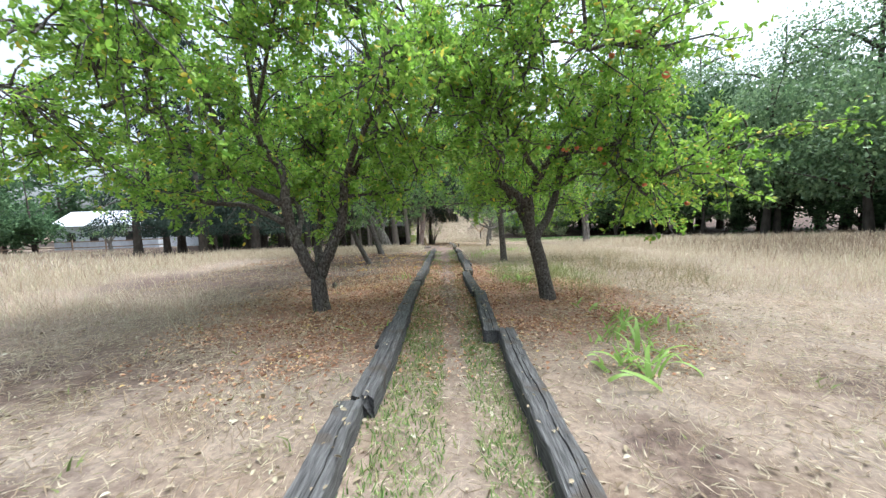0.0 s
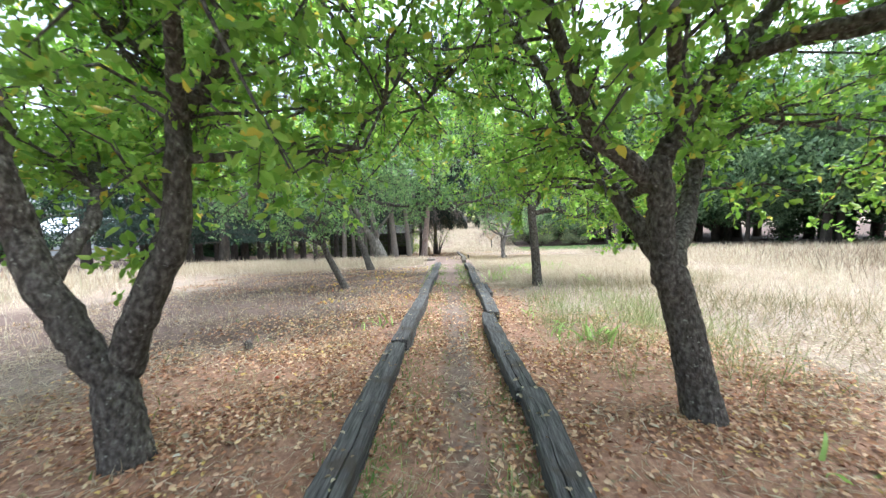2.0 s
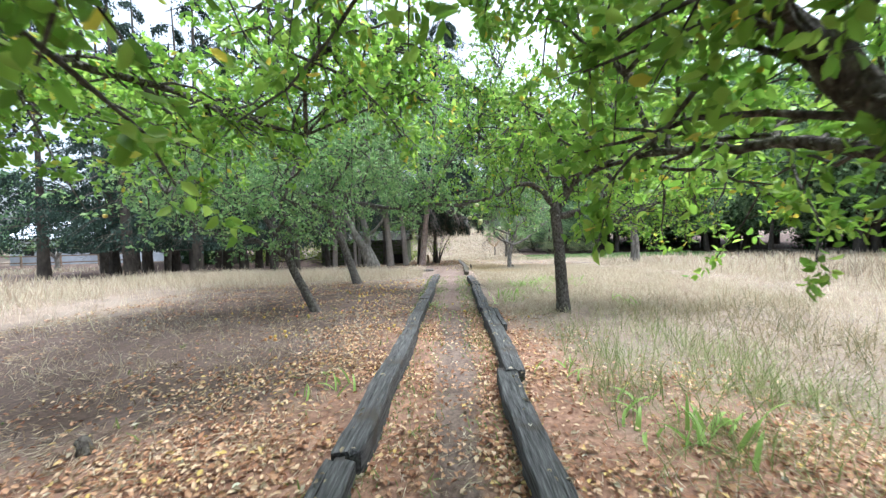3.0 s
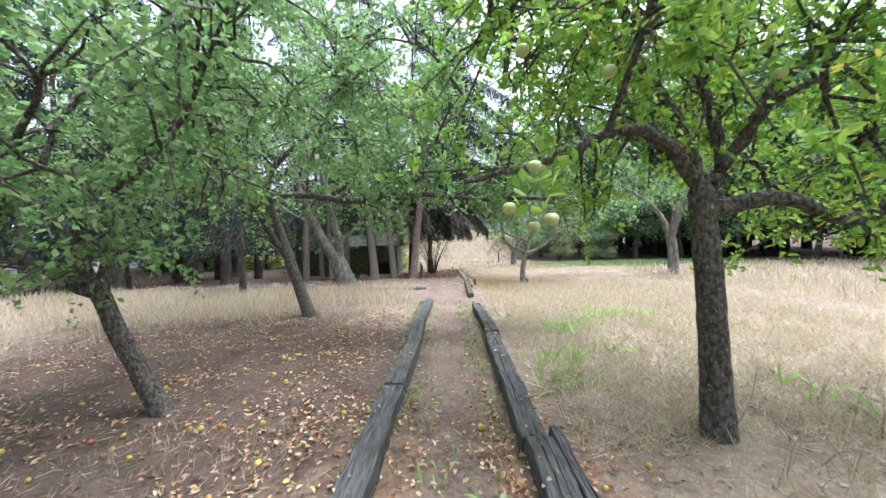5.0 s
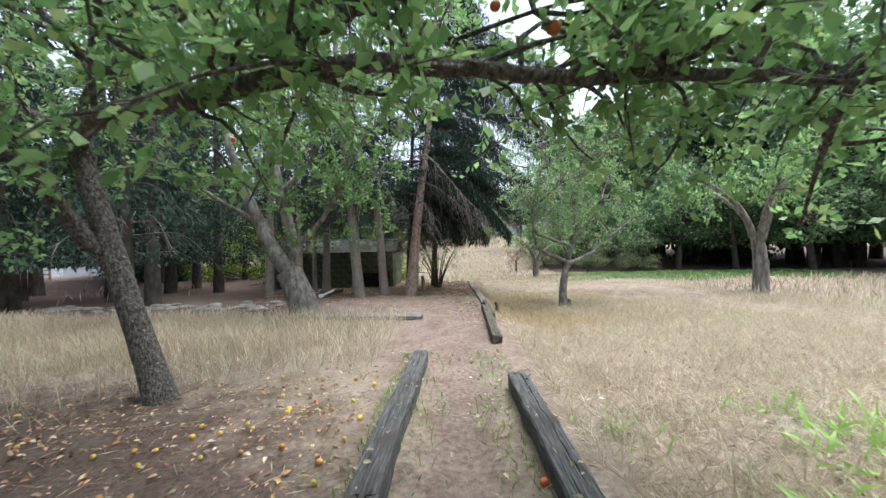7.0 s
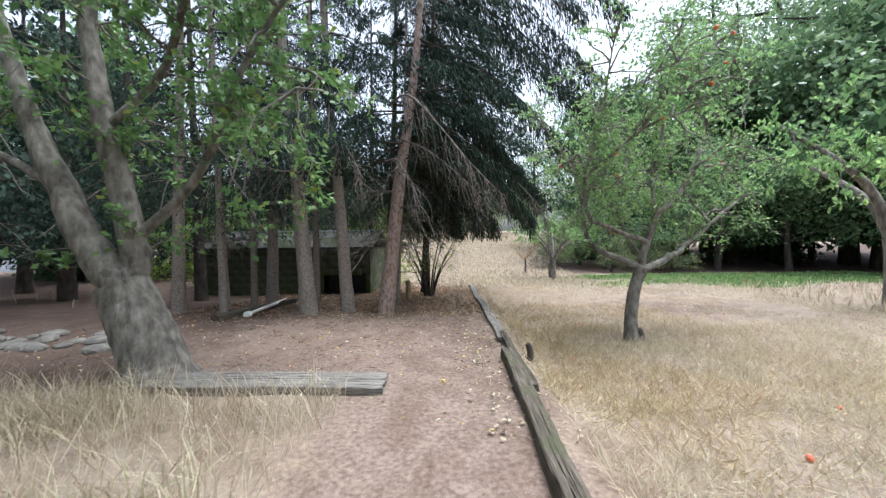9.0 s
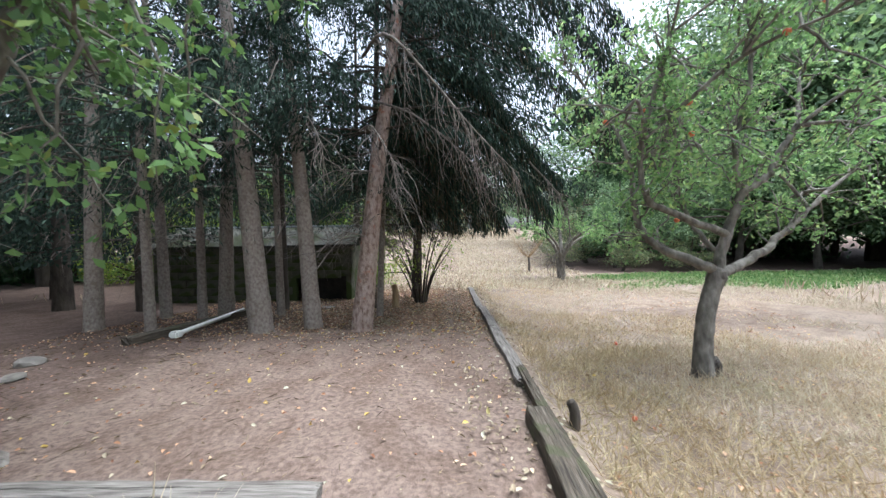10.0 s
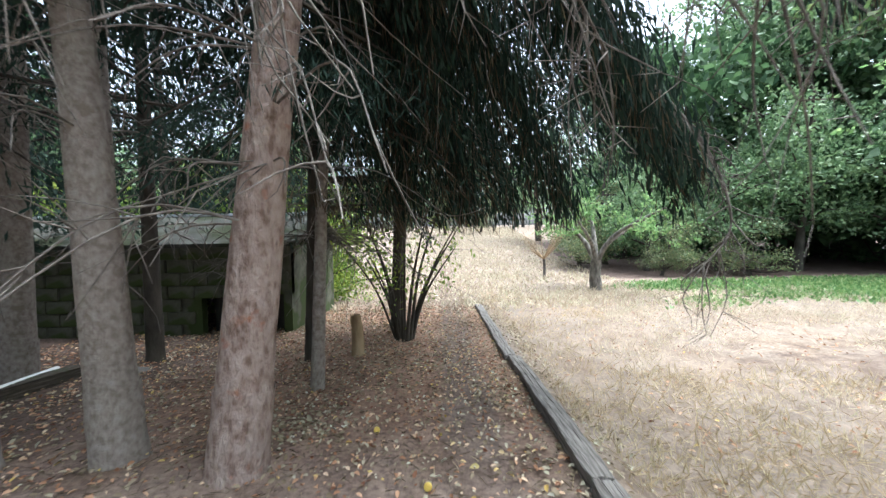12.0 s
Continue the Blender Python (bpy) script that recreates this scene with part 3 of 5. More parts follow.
# crowns: centre, half sizes, number of side boughs
CROWNS = {"a": [((-2.4, 4.7, 3.4), (2.9, 2.4, 1.9), 30), ((-2.2, 7.7, 3.1), (2.3, 1.8, 1.2), 19), ((-4.5, 5.0, 3.0), (1.6, 1.6, 1.1), 9)],
          "b": [((1.4, 4.9, 3.8), (1.9, 1.8, 1.8), 20), ((0.7, 5.6, 3.9), (1.2, 1.6, 1.0), 9), ((1.5, 8.2, 3.4), (1.8, 1.6, 1.1), 9), ((2.6, 4.8, 2.3), (0.6, 0.8, 0.7), 5), ((3.0, 5.6, 4.3), (1.2, 1.3, 1.0), 8)],
          "c": [((-3.3, 12.2, 2.6), (2.4, 2.3, 1.3), 15), ((-1.6, 12.6, 3.2), (1.5, 1.6, 1.0), 7)],
          "d": [((2.4, 11.5, 2.8), (2.4, 2.1, 1.4), 15), ((0.9, 12.3, 3.3), (1.4, 1.6, 0.9), 7), ((3.7, 12.4, 1.9), (1.2, 1.2, 0.7), 8), ((2.3, 13.3, 3.2), (1.9, 1.3, 1.0), 10)],
          "e": [((-2.2, 16.2, 3.6), (3.4, 2.7, 1.8), 20), ((0.8, 15.0, 2.6), (2.0, 1.2, 0.6), 9), ((-4.2, 15.2, 3.4), (1.8, 1.6, 1.2), 9), ((-1.5, 14.0, 3.5), (2.4, 1.2, 0.8), 8), ((1.3, 14.8, 3.5), (1.5, 1.0, 0.7), 5), ((-0.2, 15.6, 4.1), (1.9, 1.5, 1.0), 8)],
          "f": [((3.1, 22.95, 2.6), (1.9, 1.9, 1.3), 14), ((4.2, 25.0, 2.6), (1.5, 1.1, 0.8), 6)],
          "h": [((-3.6, 20.8, 4.3), (3.0, 2.4, 2.2), 14), ((-2.6, 20.9, 2.6), (1.6, 1.0, 0.8), 6)]}


def apple_tree(key, label, leaf_mat, bark, seed, subs=9, sub_len=0.9, leaves_per=11, leaf_size=0.068, fruit=None, fruit_count=0, twig=0.3, droop=0.25, leaf_cap=30000):
    global rng
    rng = np.random.default_rng(seed)
    limbs = BOUGHS[key]
    x0, y0, _ = limbs[0][2][0]
    root = tagged(new("apple_tree"), label, "tree", "orchard apple trees")
    root.location = (x0, y0, gzf(x0, y0))
    off = np.array(root.location)
    trunk, lines = Wood(), []
    done = []
    for k, (r0, r1, pts) in enumerate(limbs):
        pts = [np.array(p) for p in pts]
        if k == 0:
            pts[0] = np.array([x0, y0, gzf(x0, y0) - 0.12])
        else:
            pts[0] = nearest_on(done, pts[0])
            low = int(np.linalg.norm(done[0] - pts[0], axis=1).argmin())
            if np.linalg.norm(done[0][low] - pts[0]) < 0.02 and low > len(done[0]) * 0.6:
                # a stem that leaves the trunk's head grows out of the wood below it
                pts.insert(0, done[0][low - 4])
                r0 = min(r0 * 1.1, 0.9 * limbs[0][1])
        n = 8 + 6 * len(pts)
        line = curve(pts, n)
        line[1:-1] += rng.normal(0, 0.0018 if k == 0 else 0.004, (n - 2, 3))
        if k:
            # crooked growth
            bend = np.cumsum(rng.normal(0, 0.007, (n, 3)), axis=0)
            t01 = np.linspace(0, 1, n)[:, None]
            line += bend - bend[0] * (1 - t01) - bend[-1] * t01
        done.append(line)
        w = trunk if k == 0 else Wood()
        if r1 > 0.06 and key != "h":
            w.dome(line[-1] - off, line[-1] - line[-2], r1, 14 if k == 0 else 10)
        w.tube(line - off, r0, r1, 14 if k == 0 else 10 if r0 > 0.06 else 8, 0.014 if k == 0 else 0.02, 0.45 if k == 0 else 0.0)
        if k and r1 < 0.06:
            lines.append((line, r1, 1.0))
            # the limb runs on and forks beyond its drawn end
            d = line[-1] - line[-4]
            d /= np.linalg.norm(d)
            for _ in range(2):
                e = d * 0.7 + rng.normal(0, 0.45, 3) + np.array([0, 0, 0.2])
                ext = curve([line[-1], line[-1] + e * 0.6, line[-1] + e * 1.1 + np.array([0, 0, -0.1])], 9)
                if clear_of_path(ext).all() and ext[:, 2].min() > 1.25:
                    w.tube(ext - off, r1, 0.006, 6)
                    lines.append((ext, 0.01, 1.3))
        if k:
            part_mesh("bough", w.mesh("bough", bark), root)
    for (cx, cy, cz), rad, fill in CROWNS[key]:
        for _ in range(fill):
            q = rng.normal(0, 1, 3)
            q = q / np.linalg.norm(q) * rng.uniform(0.5, 0.95)
            q[2] = max(q[2], -0.45)
            e = np.array([cx, cy, cz]) + q * np.array(rad)
            p = nearest_on(done[1:], e)
            ext = curve([p, (p + e) / 2 + rng.normal(0, 0.15, 3) + np.array([0, 0, 0.2]), e], 12)
            if clear_of_path(ext).all():
                w = Wood()
                w.tube(ext - off, 0.024, 0.007, 7, 0.03)
                part_mesh("bough", w.mesh("bough", bark), root)
                done.append(ext[4:])
                lines.append((ext, 0.01, 1.0))
    tw = Wood()
    base, way = grow(tw, lines, seed + 1, subs, sub_len, twig, leaves_per, leaf_size, droop)
    part_mesh("trunk", trunk.mesh("trunk", bark), root)
    ob = tagged(part_mesh("twig_work", tw.mesh("twig_work", bark), root), kind="stuff")
    ob.location = -off
    if len(base) > leaf_cap:
        pick = rng.choice(len(base), leaf_cap, replace=False)
        base, way = base[pick], way[pick]
    size = leaf_size * rng.uniform(0.6, 1.25, len(base))
    v, f = leaf_arrays(base - off, way, size) if key in "abd" else card_arrays(base - off, way, size, size * 0.48)
    part_mesh("crown", mesh_np("crown", v, f, leaf_mat), root, "leafy crown with gaps")
    if fruit:
        low = np.flatnonzero((base[:, 2] > 1.3) & ((key != "b") | ((base[:, 1] < 5.6) & (base[:, 0] > 1.4))))
        for i in rng.choice(low, fruit_count, replace=False):
            a = part_mesh("apple", APPLES[fruit], root, fruit + " apple")
            a.location = base[i] - off + np.array([0, 0, -0.05])
            s = rng.uniform(0.8, 1.15)
            a.scale = (s, s, s)
    return root


def near_spray(root, start, end, n, fruits, leaf_mat, bark, seed):
    """A leafy shoot with fruit that hangs close to the path."""
    global rng
    rng = np.random.default_rng(seed)
    off = np.array(root.location)
    line = curve([np.array(start), (np.array(start) + np.array(end)) / 2 + np.array([0.05, 0, 0.08]), np.array(end)], 10)
    w = Wood()
    w.tube(line - off, 0.012, 0.004, 6, 0.03)
    part_mesh("bough", w.mesh("bough", bark), root)
    p = line[rng.integers(4, 10, n)] + rng.normal(0, 0.05, (n, 3))
    p[:, 0] = np.maximum(p[:, 0], 0.36)
    v, f = leaf_arrays(p - off, rng.normal(0, 0.8, (n, 3)) + np.array([0.3, 0, -0.3]), 0.085 * rng.uniform(0.7, 1.2, n))
    tagged(part_mesh("spray", mesh_np("spray", v, f, leaf_mat), root), kind="stuff")
    for q in fruits:
        a = part_mesh("apple", APPLES["green"], root, "green apple")
        a.scale = (0.88, 0.88, 0.88)
        a.location = np.array(q) - off


apple_tree("a", "many-stemmed old apple tree with lime-green leaves", LEAF_LIME, BARK, 11, subs=9, leaves_per=15, leaf_size=0.072, leaf_cap=74000)
apple_tree("b", "forked apple tree with lichened bark and red apples", LEAF_LIME, BARK, 12, subs=9, leaves_per=14, leaf_size=0.066, fruit="red", fruit_count=40, leaf_cap=66000)
apple_tree("c", "leaning apple tree over windfall fruit", LEAF_GREEN, BARK, 13, subs=9, leaves_per=12, fruit="yellow", fruit_count=8, leaf_cap=26000)
tree_d = apple_tree("d", "straight-trunked apple tree with green apples", LEAF_LIME, BARK, 14, subs=8.5, leaf_size=0.06, fruit="green", fruit_count=40, leaf_cap=38000)
apple_tree("e", "leaning apple tree with a long level bough", LEAF_GREEN, BARK, 15, subs=8.5, leaves_per=12, leaf_size=0.074, fruit="red", fruit_count=10, leaf_cap=54000)
apple_tree("f", "small vase-shaped apple tree with few red apples", LEAF_GREEN, BARK_PALE, 16, subs=9, sub_len=0.7, fruit="red", fruit_count=12, leaf_size=0.058, leaf_cap=18000)
apple_tree("h", "large pale-barked twin-stemmed tree beside the terrace", LEAF_GREY, BARK_PALE, 17, subs=5, sub_len=1.1, leaves_per=9, leaf_size=0.085, leaf_cap=20000)
near_spray(tree_d, (0.88, 11.55, 1.97), (0.42, 10.75, 1.62), 40, [(0.36, 10.78, 1.58), (0.5, 10.62, 1.52), (0.46, 10.72, 1.75), (0.52, 11.0, 1.5)], LEAF_LIME, BARK, 55)


# ---- woods ----
def bg_tree_meshes(seed, h, spread, leaf_mat, count, leaf=0.2, low=0.25):
    """Trunk, boughs and crown of a broad-leaved tree of height h, standing at the origin."""
    global rng
    rng = np.random.default_rng(seed)
    wood, tr = Wood(), Wood()
    top = np.array([rng.normal(0, 0.4), rng.normal(0, 0.4), h * 0.8])
    main = curve([np.array([0, 0, -0.2]), top * 0.4 + rng.normal(0, 0.15, 3), top], 14)
    tr.tube(main, 0.05 + 0.018 * h, 0.03, 9, 0.04)
    cl, lines = [], []
    for i in range(13):
        s = rng.uniform(low, 0.95)
        p = main[int(s * 13)]
        a = rng.uniform(0, 2 * math.pi)
        ln = spread * rng.uniform(0.6, 1.1) * (1.1 - 0.5 * s)
        e = p + np.array([math.cos(a) * ln, math.sin(a) * ln, ln * rng.uniform(0.1, 0.7)])
        line = curve([p, (p + e) / 2 + rng.normal(0, 0.2, 3), e], 9)
        wood.tube(line[::2], 0.02 + 0.006 * h, 0.01, 4)
        lines.append(line)
    for _ in range(count // 40):
        line = lines[rng.integers(len(lines))]
        c = line[rng.integers(3, 9)] + rng.normal(0, 0.38, 3) * spread * 0.35
        cl.append(c + rng.normal(0, 1, (40, 3)) * np.array([0.38, 0.38, 0.22]) * spread * 0.32)
    p = np.concatenate(cl)
    p = p[p[:, 2] > h * low * 0.55]
    d = rng.normal(0, 1, p.shape) + np.array([0, 0, -0.35])
    v, f = card_arrays(p, d, leaf * rng.uniform(0.6, 1.3, len(p)), leaf * 0.5)
    return tr.mesh("trunk", BARK_DARK), wood.mesh("branch_work", BARK_DARK), mesh_np("crown", v, f, leaf_mat)


def bg_tree(name, meshes, label, group):
    root = tagged(new(name), label, "tree" if "tree" in name else "bush", group)
    for nm, me in zip(("trunk", "branch_work", "crown"), meshes):
        ob = part_mesh(nm, me, root)
        if nm == "branch_work":
            tagged(ob, kind="stuff")
    return root


def plant(kinds, spots, seed):
    r = np.random.default_rng(seed)
    used = set()
    for x, y, s in spots:
        k = r.integers(len(kinds))
        m = Matrix.Translation((x, y, gzf(x, y) - 0.05)) @ Matrix.Rotation(r.uniform(0, 6.28), 4, "Z")
        if k not in used:
            used.add(k)
            kinds[k].matrix_basis = m
            kinds[k].scale = (s, s, s * r.uniform(0.9, 1.15))
            continue
        ob = copy_thing(kinds[k], m)
        ob.scale = (s, s, s * r.uniform(0.9, 1.15))
    for i, k in enumerate(kinds):
        if i not in used:
            for o in (*k.children, k):
                bpy.data.objects.remove(o)


def row(points, gap, depth, seed, lo=0.8, hi=1.25):
    """Spots scattered along a broken line."""
    r = np.random.default_rng(seed)
    out = []
    for (x0, y0), (x1, y1) in zip(points, points[1:]):
        n = max(1, int(math.hypot(x1 - x0, y1 - y0) / gap))
        for i in range(n):
            t = (i + r.uniform(0.2, 0.8)) / n
            out.append((x0 + (x1 - x0) * t + r.normal(0, depth), y0 + (y1 - y0) * t + r.normal(0, depth), r.uniform(lo, hi)))
    return out


tall = [bg_tree("woodland_tree", bg_tree_meshes(31 + i, 11, 3.6, LEAF_WOOD, 3400, 0.39, 0.16), "tall dark-leaved woodland tree in the hedgerow", "woodland edge trees") for i in range(3)]
plant(tall, row([(13, 43.5), (17, 42.5), (22, 39), (28, 32)], 3.0, 0.7, 3, 1.2, 1.5) + row([(30, -2), (28, -12)], 3.6, 1.0, 4, 1.3, 1.8)
      + row([(15, 50), (24, 48), (38, 34), (42, 8)], 5, 1.5, 5, 1.5, 1.9) + row([(-17, 35), (-23, 40)], 2.2, 0.8, 6, 1.2, 1.6)
      + row([(-27, 54), (-42, 52), (-64, 46)], 6, 2, 8, 1.1, 1.5) + [(-36, 33, 0.8), (-41, 35, 0.9), (-34, 27.5, 0.75), (-42, 29, 0.85), (-36, 20, 0.9), (-24.5, 40, 0.6)] + row([(-34, 16), (-32, -14), (0, -24), (28, -16)], 11, 2, 9, 1.3, 1.7), 21)
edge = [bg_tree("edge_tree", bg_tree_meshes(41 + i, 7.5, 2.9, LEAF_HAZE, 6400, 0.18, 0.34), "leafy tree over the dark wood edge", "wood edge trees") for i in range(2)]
plant(edge, [(8.8, 38.6, 0.8), (11.6, 38.2, 0.9), (14.4, 37.6, 1.1), (17.2, 36.4, 1.0), (20, 34.5, 1.15), (22.6, 32, 1.0), (13, 47, 1.3), (17.5, 46.5, 1.6), (22, 44, 2.3), (27, 41, 2.3), (32, 37, 2.3), (24, 37, 2.2), (36, 22, 2.8), (38, 14, 2.9), (37, 6, 2.8), (36, -1, 2.6)]
      + row([(-3.5, 38), (-12, 40), (-22, 45)], 2.8, 0.7, 26, 0.95, 1.25) + row([(25, 30), (29, 18), (30, 3)], 3.2, 0.9, 4, 1.5, 2.2) + [(25, 28.5, 1.8), (29, 31, 2.1), (35, 32, 2.4)] + row([(-26, 80), (-2, 98), (16, 92), (34, 66)], 6, 2.0, 7, 1.6, 2.2), 25)
airy = [bg_tree("tall_tree", bg_tree_meshes(46 + i, 16, 4.6, LEAF_HAZE, 6200, 0.2, 0.3), "tall thin-crowned tree behind the wood, leaves paled by painted haze", "tall pale trees") for i in range(2)]
plant(airy, [(9, 57, 1.0), (13.5, 54, 1.1), (17, 51, 1.25), (21, 48.5, 1.6), (25.5, 46, 1.6), (29.5, 42, 1.6), (33, 36.5, 1.6), (35, 30, 1.6), (35.5, 23, 1.6), (36, 16, 1.65), (35, 9, 1.6), (34, 3, 1.5), (19, 43, 1.2), (24, 40, 1.3)], 27)
shrub = [bg_tree("hedge_shrub", bg_tree_meshes(51 + i, 3.6, 2.1, LEAF_WOOD, 2800, 0.23, 0.03), "dense dark hedge shrub at the meadow edge", "hedge shrubs") for i in range(2)]
plant(shrub, row([(9, 45), (16, 44), (23, 40.5)], 2.2, 0.4, 17, 1.2, 1.6) + row([(26, 33.5), (30, 28), (32, 18), (33, 2)], 2.6, 0.4, 11, 1.0, 1.5) + row([(-17, 34.5), (-19, 36), (-23, 40)], 1.6, 0.5, 12, 1.1, 1.5)
      + row([(-36, 30), (-46, 36)], 4, 1, 13, 0.8, 1.2), 22)
young = [bg_tree("young_tree", bg_tree_meshes(61 + i, 3.8, 1.7, LEAF_PALE, 5200, 0.1, 0.2), "light green young tree in dry grass", "young trees") for i in range(2)]
plant(young, [(6.6, 40.0, 1.0), (0.5, 66, 1.3), (5, 70, 1.6), (-4, 62, 1.5), (8.2, 36.6, 0.7), (11.2, 36.0, 0.75), (8.2, 41, 1.4)], 23)
hazel = [bg_tree("hazel_bush", bg_tree_meshes(71, 3.0, 1.6, LEAF_YELLOW, 5200, 0.1, 0.05), "yellow-green leafy bush in the shade", "hazel bushes")]
plant(hazel, [(-5.6, 32.0, 0.9), (-8.5, 31.2, 1.0), (-3.2, 32.5, 0.8), (-4.2, 35.4, 1.5), (-6.8, 35.8, 1.6), (-9.6, 35.2, 1.5), (-12.6, 35.0, 1.6), (-15.5, 36.2, 1.6)], 24)


def old_apple(x, y, s, seed, turn, label):
    """A far orchard tree with a forked trunk."""
    global rng
    rng = np.random.default_rng(seed)
    root = tagged(new("apple_tree"), label, "tree", "orchard apple trees")
    tr, bo, tw, lines = Wood(), Wood(), Wood(), []
    tr.tube(curve([(0, 0, -0.15), (0.05, 0, 0.5), (0.0, 0.05, 1.0)], 10), 0.2, 0.15, 12, 0.05)
    for a, ln, zz in ((0.1, 2.0, 2.6), (1.4, 1.6, 2.2), (2.7, 2.1, 2.5), (3.9, 1.7, 2.2), (5.1, 1.8, 3.0)):
        e = np.array([math.cos(a) * ln, math.sin(a) * ln, zz])
        line = curve([(0, 0.04, 0.9), e * np.array([0.3, 0.3, 0.7]), e], 14)
        bo.tube(line, 0.1, 0.025, 8, 0.04)
        lines.append((line, 0.02, 1.0))
    base, way = grow(tw, lines, seed, 5, 1.2, 0.4, 9, 0.09)
    part_mesh("trunk", tr.mesh("trunk", BARK_PALE), root)
    part_mesh("branch_work", bo.mesh("branch_work", BARK_PALE), root)
    tagged(part_mesh("twig_work", tw.mesh("twig_work", BARK), root), kind="stuff")
    v, f = leaf_arrays(base, way, 0.1 * rng.uniform(0.6, 1.2, len(base)))
    part_mesh("crown", mesh_np("crown", v, f, LEAF_GREEN), root)
    root.matrix_basis = Matrix.Translation((x, y, gzf(x, y))) @ Matrix.Rotation(turn, 4, "Z")
    root.scale = (s, s, s)
    return root


g = old_apple(10.0, 25.6, 1.15, 81, 0.4, "broad forked apple tree in the dry meadow")
g.scale = (1.2, 1.2, 1.7)
for x, y, s, t in ((-28.4, 31.9, 0.8, 1.0), (4.4, 33.3, 0.9, 2.6)):
    o = copy_thing(g, Matrix.Translation((x, y, gzf(x, y))) @ Matrix.Rotation(t, 4, "Z"))
    o.scale = (s, s, s)
    tagged(o, "dark-trunked apple tree at the wood's edge")


# ---- spruces ----
def spruce(x, y, h, r, seed, bare, reach, lean=(0, 0), dead=14, mat=None, label="tall grey-barked spruce with a bare lower trunk", sprays=16000, droop=0.42, brown=0.0, broad=1.0, bias=None, floor=1.7, front=0.0):
    """Bare trunk below, drooping needle branches above, dead twigs between."""
    global rng
    rng = np.random.default_rng(seed)
    root = tagged(new("spruce"), label, "tree", "spruces of the wood")
    z0 = gzf(x, y)
    root.location = (x, y, z0)
    tr, br, dd = Wood(), Wood(), Wood()
    line = curve([(0, 0, -0.15), (lean[0] * 0.25, lean[1] * 0.25, h * 0.2), (lean[0] * 0.6, lean[1] * 0.6, h * 0.45), (lean[0], lean[1], h)], 26)
    tr.tube(line, r, 0.025, 14, 0.02, 0.0)
    foot = curve([line[0], line[2]], 8)
    tr.tube(foot, r * 1.02, r * 0.99, 14, 0.02, 0.4)
    P, D = [], []
    n = int((4.2 if sprays < 30000 else 7.5) * (h - bare)) + 6
    for i in range(n):
        z = bare + (h - bare) * ((i + rng.random()) / n) ** 1.1
        c = line[min(25, int(z / h * 25))]
        a = rng.uniform(0, 2 * math.pi) if bias is None else rng.normal(bias, 0.9)
        ln = reach * (1 - 0.75 * (z - bare) / (h - bare)) * rng.uniform(0.65, 1.1)
        out = np.array([math.cos(a), math.sin(a), 0])
        b = curve([c, c + out * ln * 0.5 + np.array([0, 0, -0.05 * ln]), c + out * ln + np.array([0, 0, -droop * ln])], 10)
        ok = (b[:, 2] > floor - 0.05) & (b[:, 1] + y > front)
        stop = int(np.argmin(ok)) if not ok.all() else 10
        if stop > 2:
            br.tube(b[:stop], 0.022, 0.006, 5)
        m = int(sprays / n)
        s = np.sqrt(rng.uniform(0.05, 1, m)) * 9
        k = np.clip(s.astype(int), 0, 8)
        p = b[k] + (b[k + 1] - b[k]) * (s - k)[:, None]
        sd = np.cross(out, [0, 0, 1.0]) * rng.normal(0, 0.16 * ln, (m, 1))
        drop = -np.abs(rng.normal(0, 0.16, (m, 1)))
        P.append(p + sd + drop * np.array([0, 0, 1.0]))
        D.append(out * 0.4 + rng.normal(0, 0.35, (m, 3)) + np.array([0, 0, -0.9]))
    P, D = np.concatenate(P), np.concatenate(D)
    keep = clear_of_path(P + np.array([x, y, z0])) & (P[:, 2] > floor) & (P[:, 1] + y > front)
    P, D = P[keep], D[keep]
    inner = rng.random(len(P)) < brown * np.clip(1.6 - np.hypot(P[:, 0], P[:, 1]) / (0.6 * reach), 0, 1)
    v, f = card_arrays(P[~inner], D[~inner], rng.uniform(0.06, 0.16, (~inner).sum()), broad * rng.uniform(0.006, 0.013, (~inner).sum()))
    for _ in range(dead):
        z = rng.uniform(max(3.0, bare * 0.6), max(3.5, bare * 1.25))
        c = line[min(25, int(z / h * 25))]
        a = rng.uniform(0, 2 * math.pi)
        ln = rng.uniform(0.35, 1.5)
        out = np.array([math.cos(a), math.sin(a), 0])
        b = curve([c, c + out * ln * 0.5 + rng.normal(0, 0.08, 3), c + out * ln + np.array([0, 0, -0.4 * ln])], 9)
        if not clear_of_path(b + np.array([x, y, z0])).all():
            continue
        dd.tube(b, 0.009, 0.003, 5)
        for _ in range(int(ln * 6)):
            i = rng.integers(2, 9)
            e = b[i] + out * 0.2 + rng.normal(0, 0.2, 3) + np.array([0, 0, -0.15])
            dd.tube(curve([b[i], (b[i] + e) / 2 + rng.normal(0, 0.03, 3), e], 4), 0.005, 0.002, 3)
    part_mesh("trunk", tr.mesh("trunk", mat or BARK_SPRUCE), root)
    tagged(part_mesh("branch_work", br.mesh("branch_work", BARK_DARK), root), kind="stuff")
    if dd.v:
        tagged(part_mesh("dead_brush", dd.mesh("dead_brush", DEAD_WOOD), root, "bare grey dead branches"), kind="stuff")
    tagged(part_mesh("needles", mesh_np("needles", v, f, NEEDLE), root, "dark drooping needle sprays"), kind="stuff")
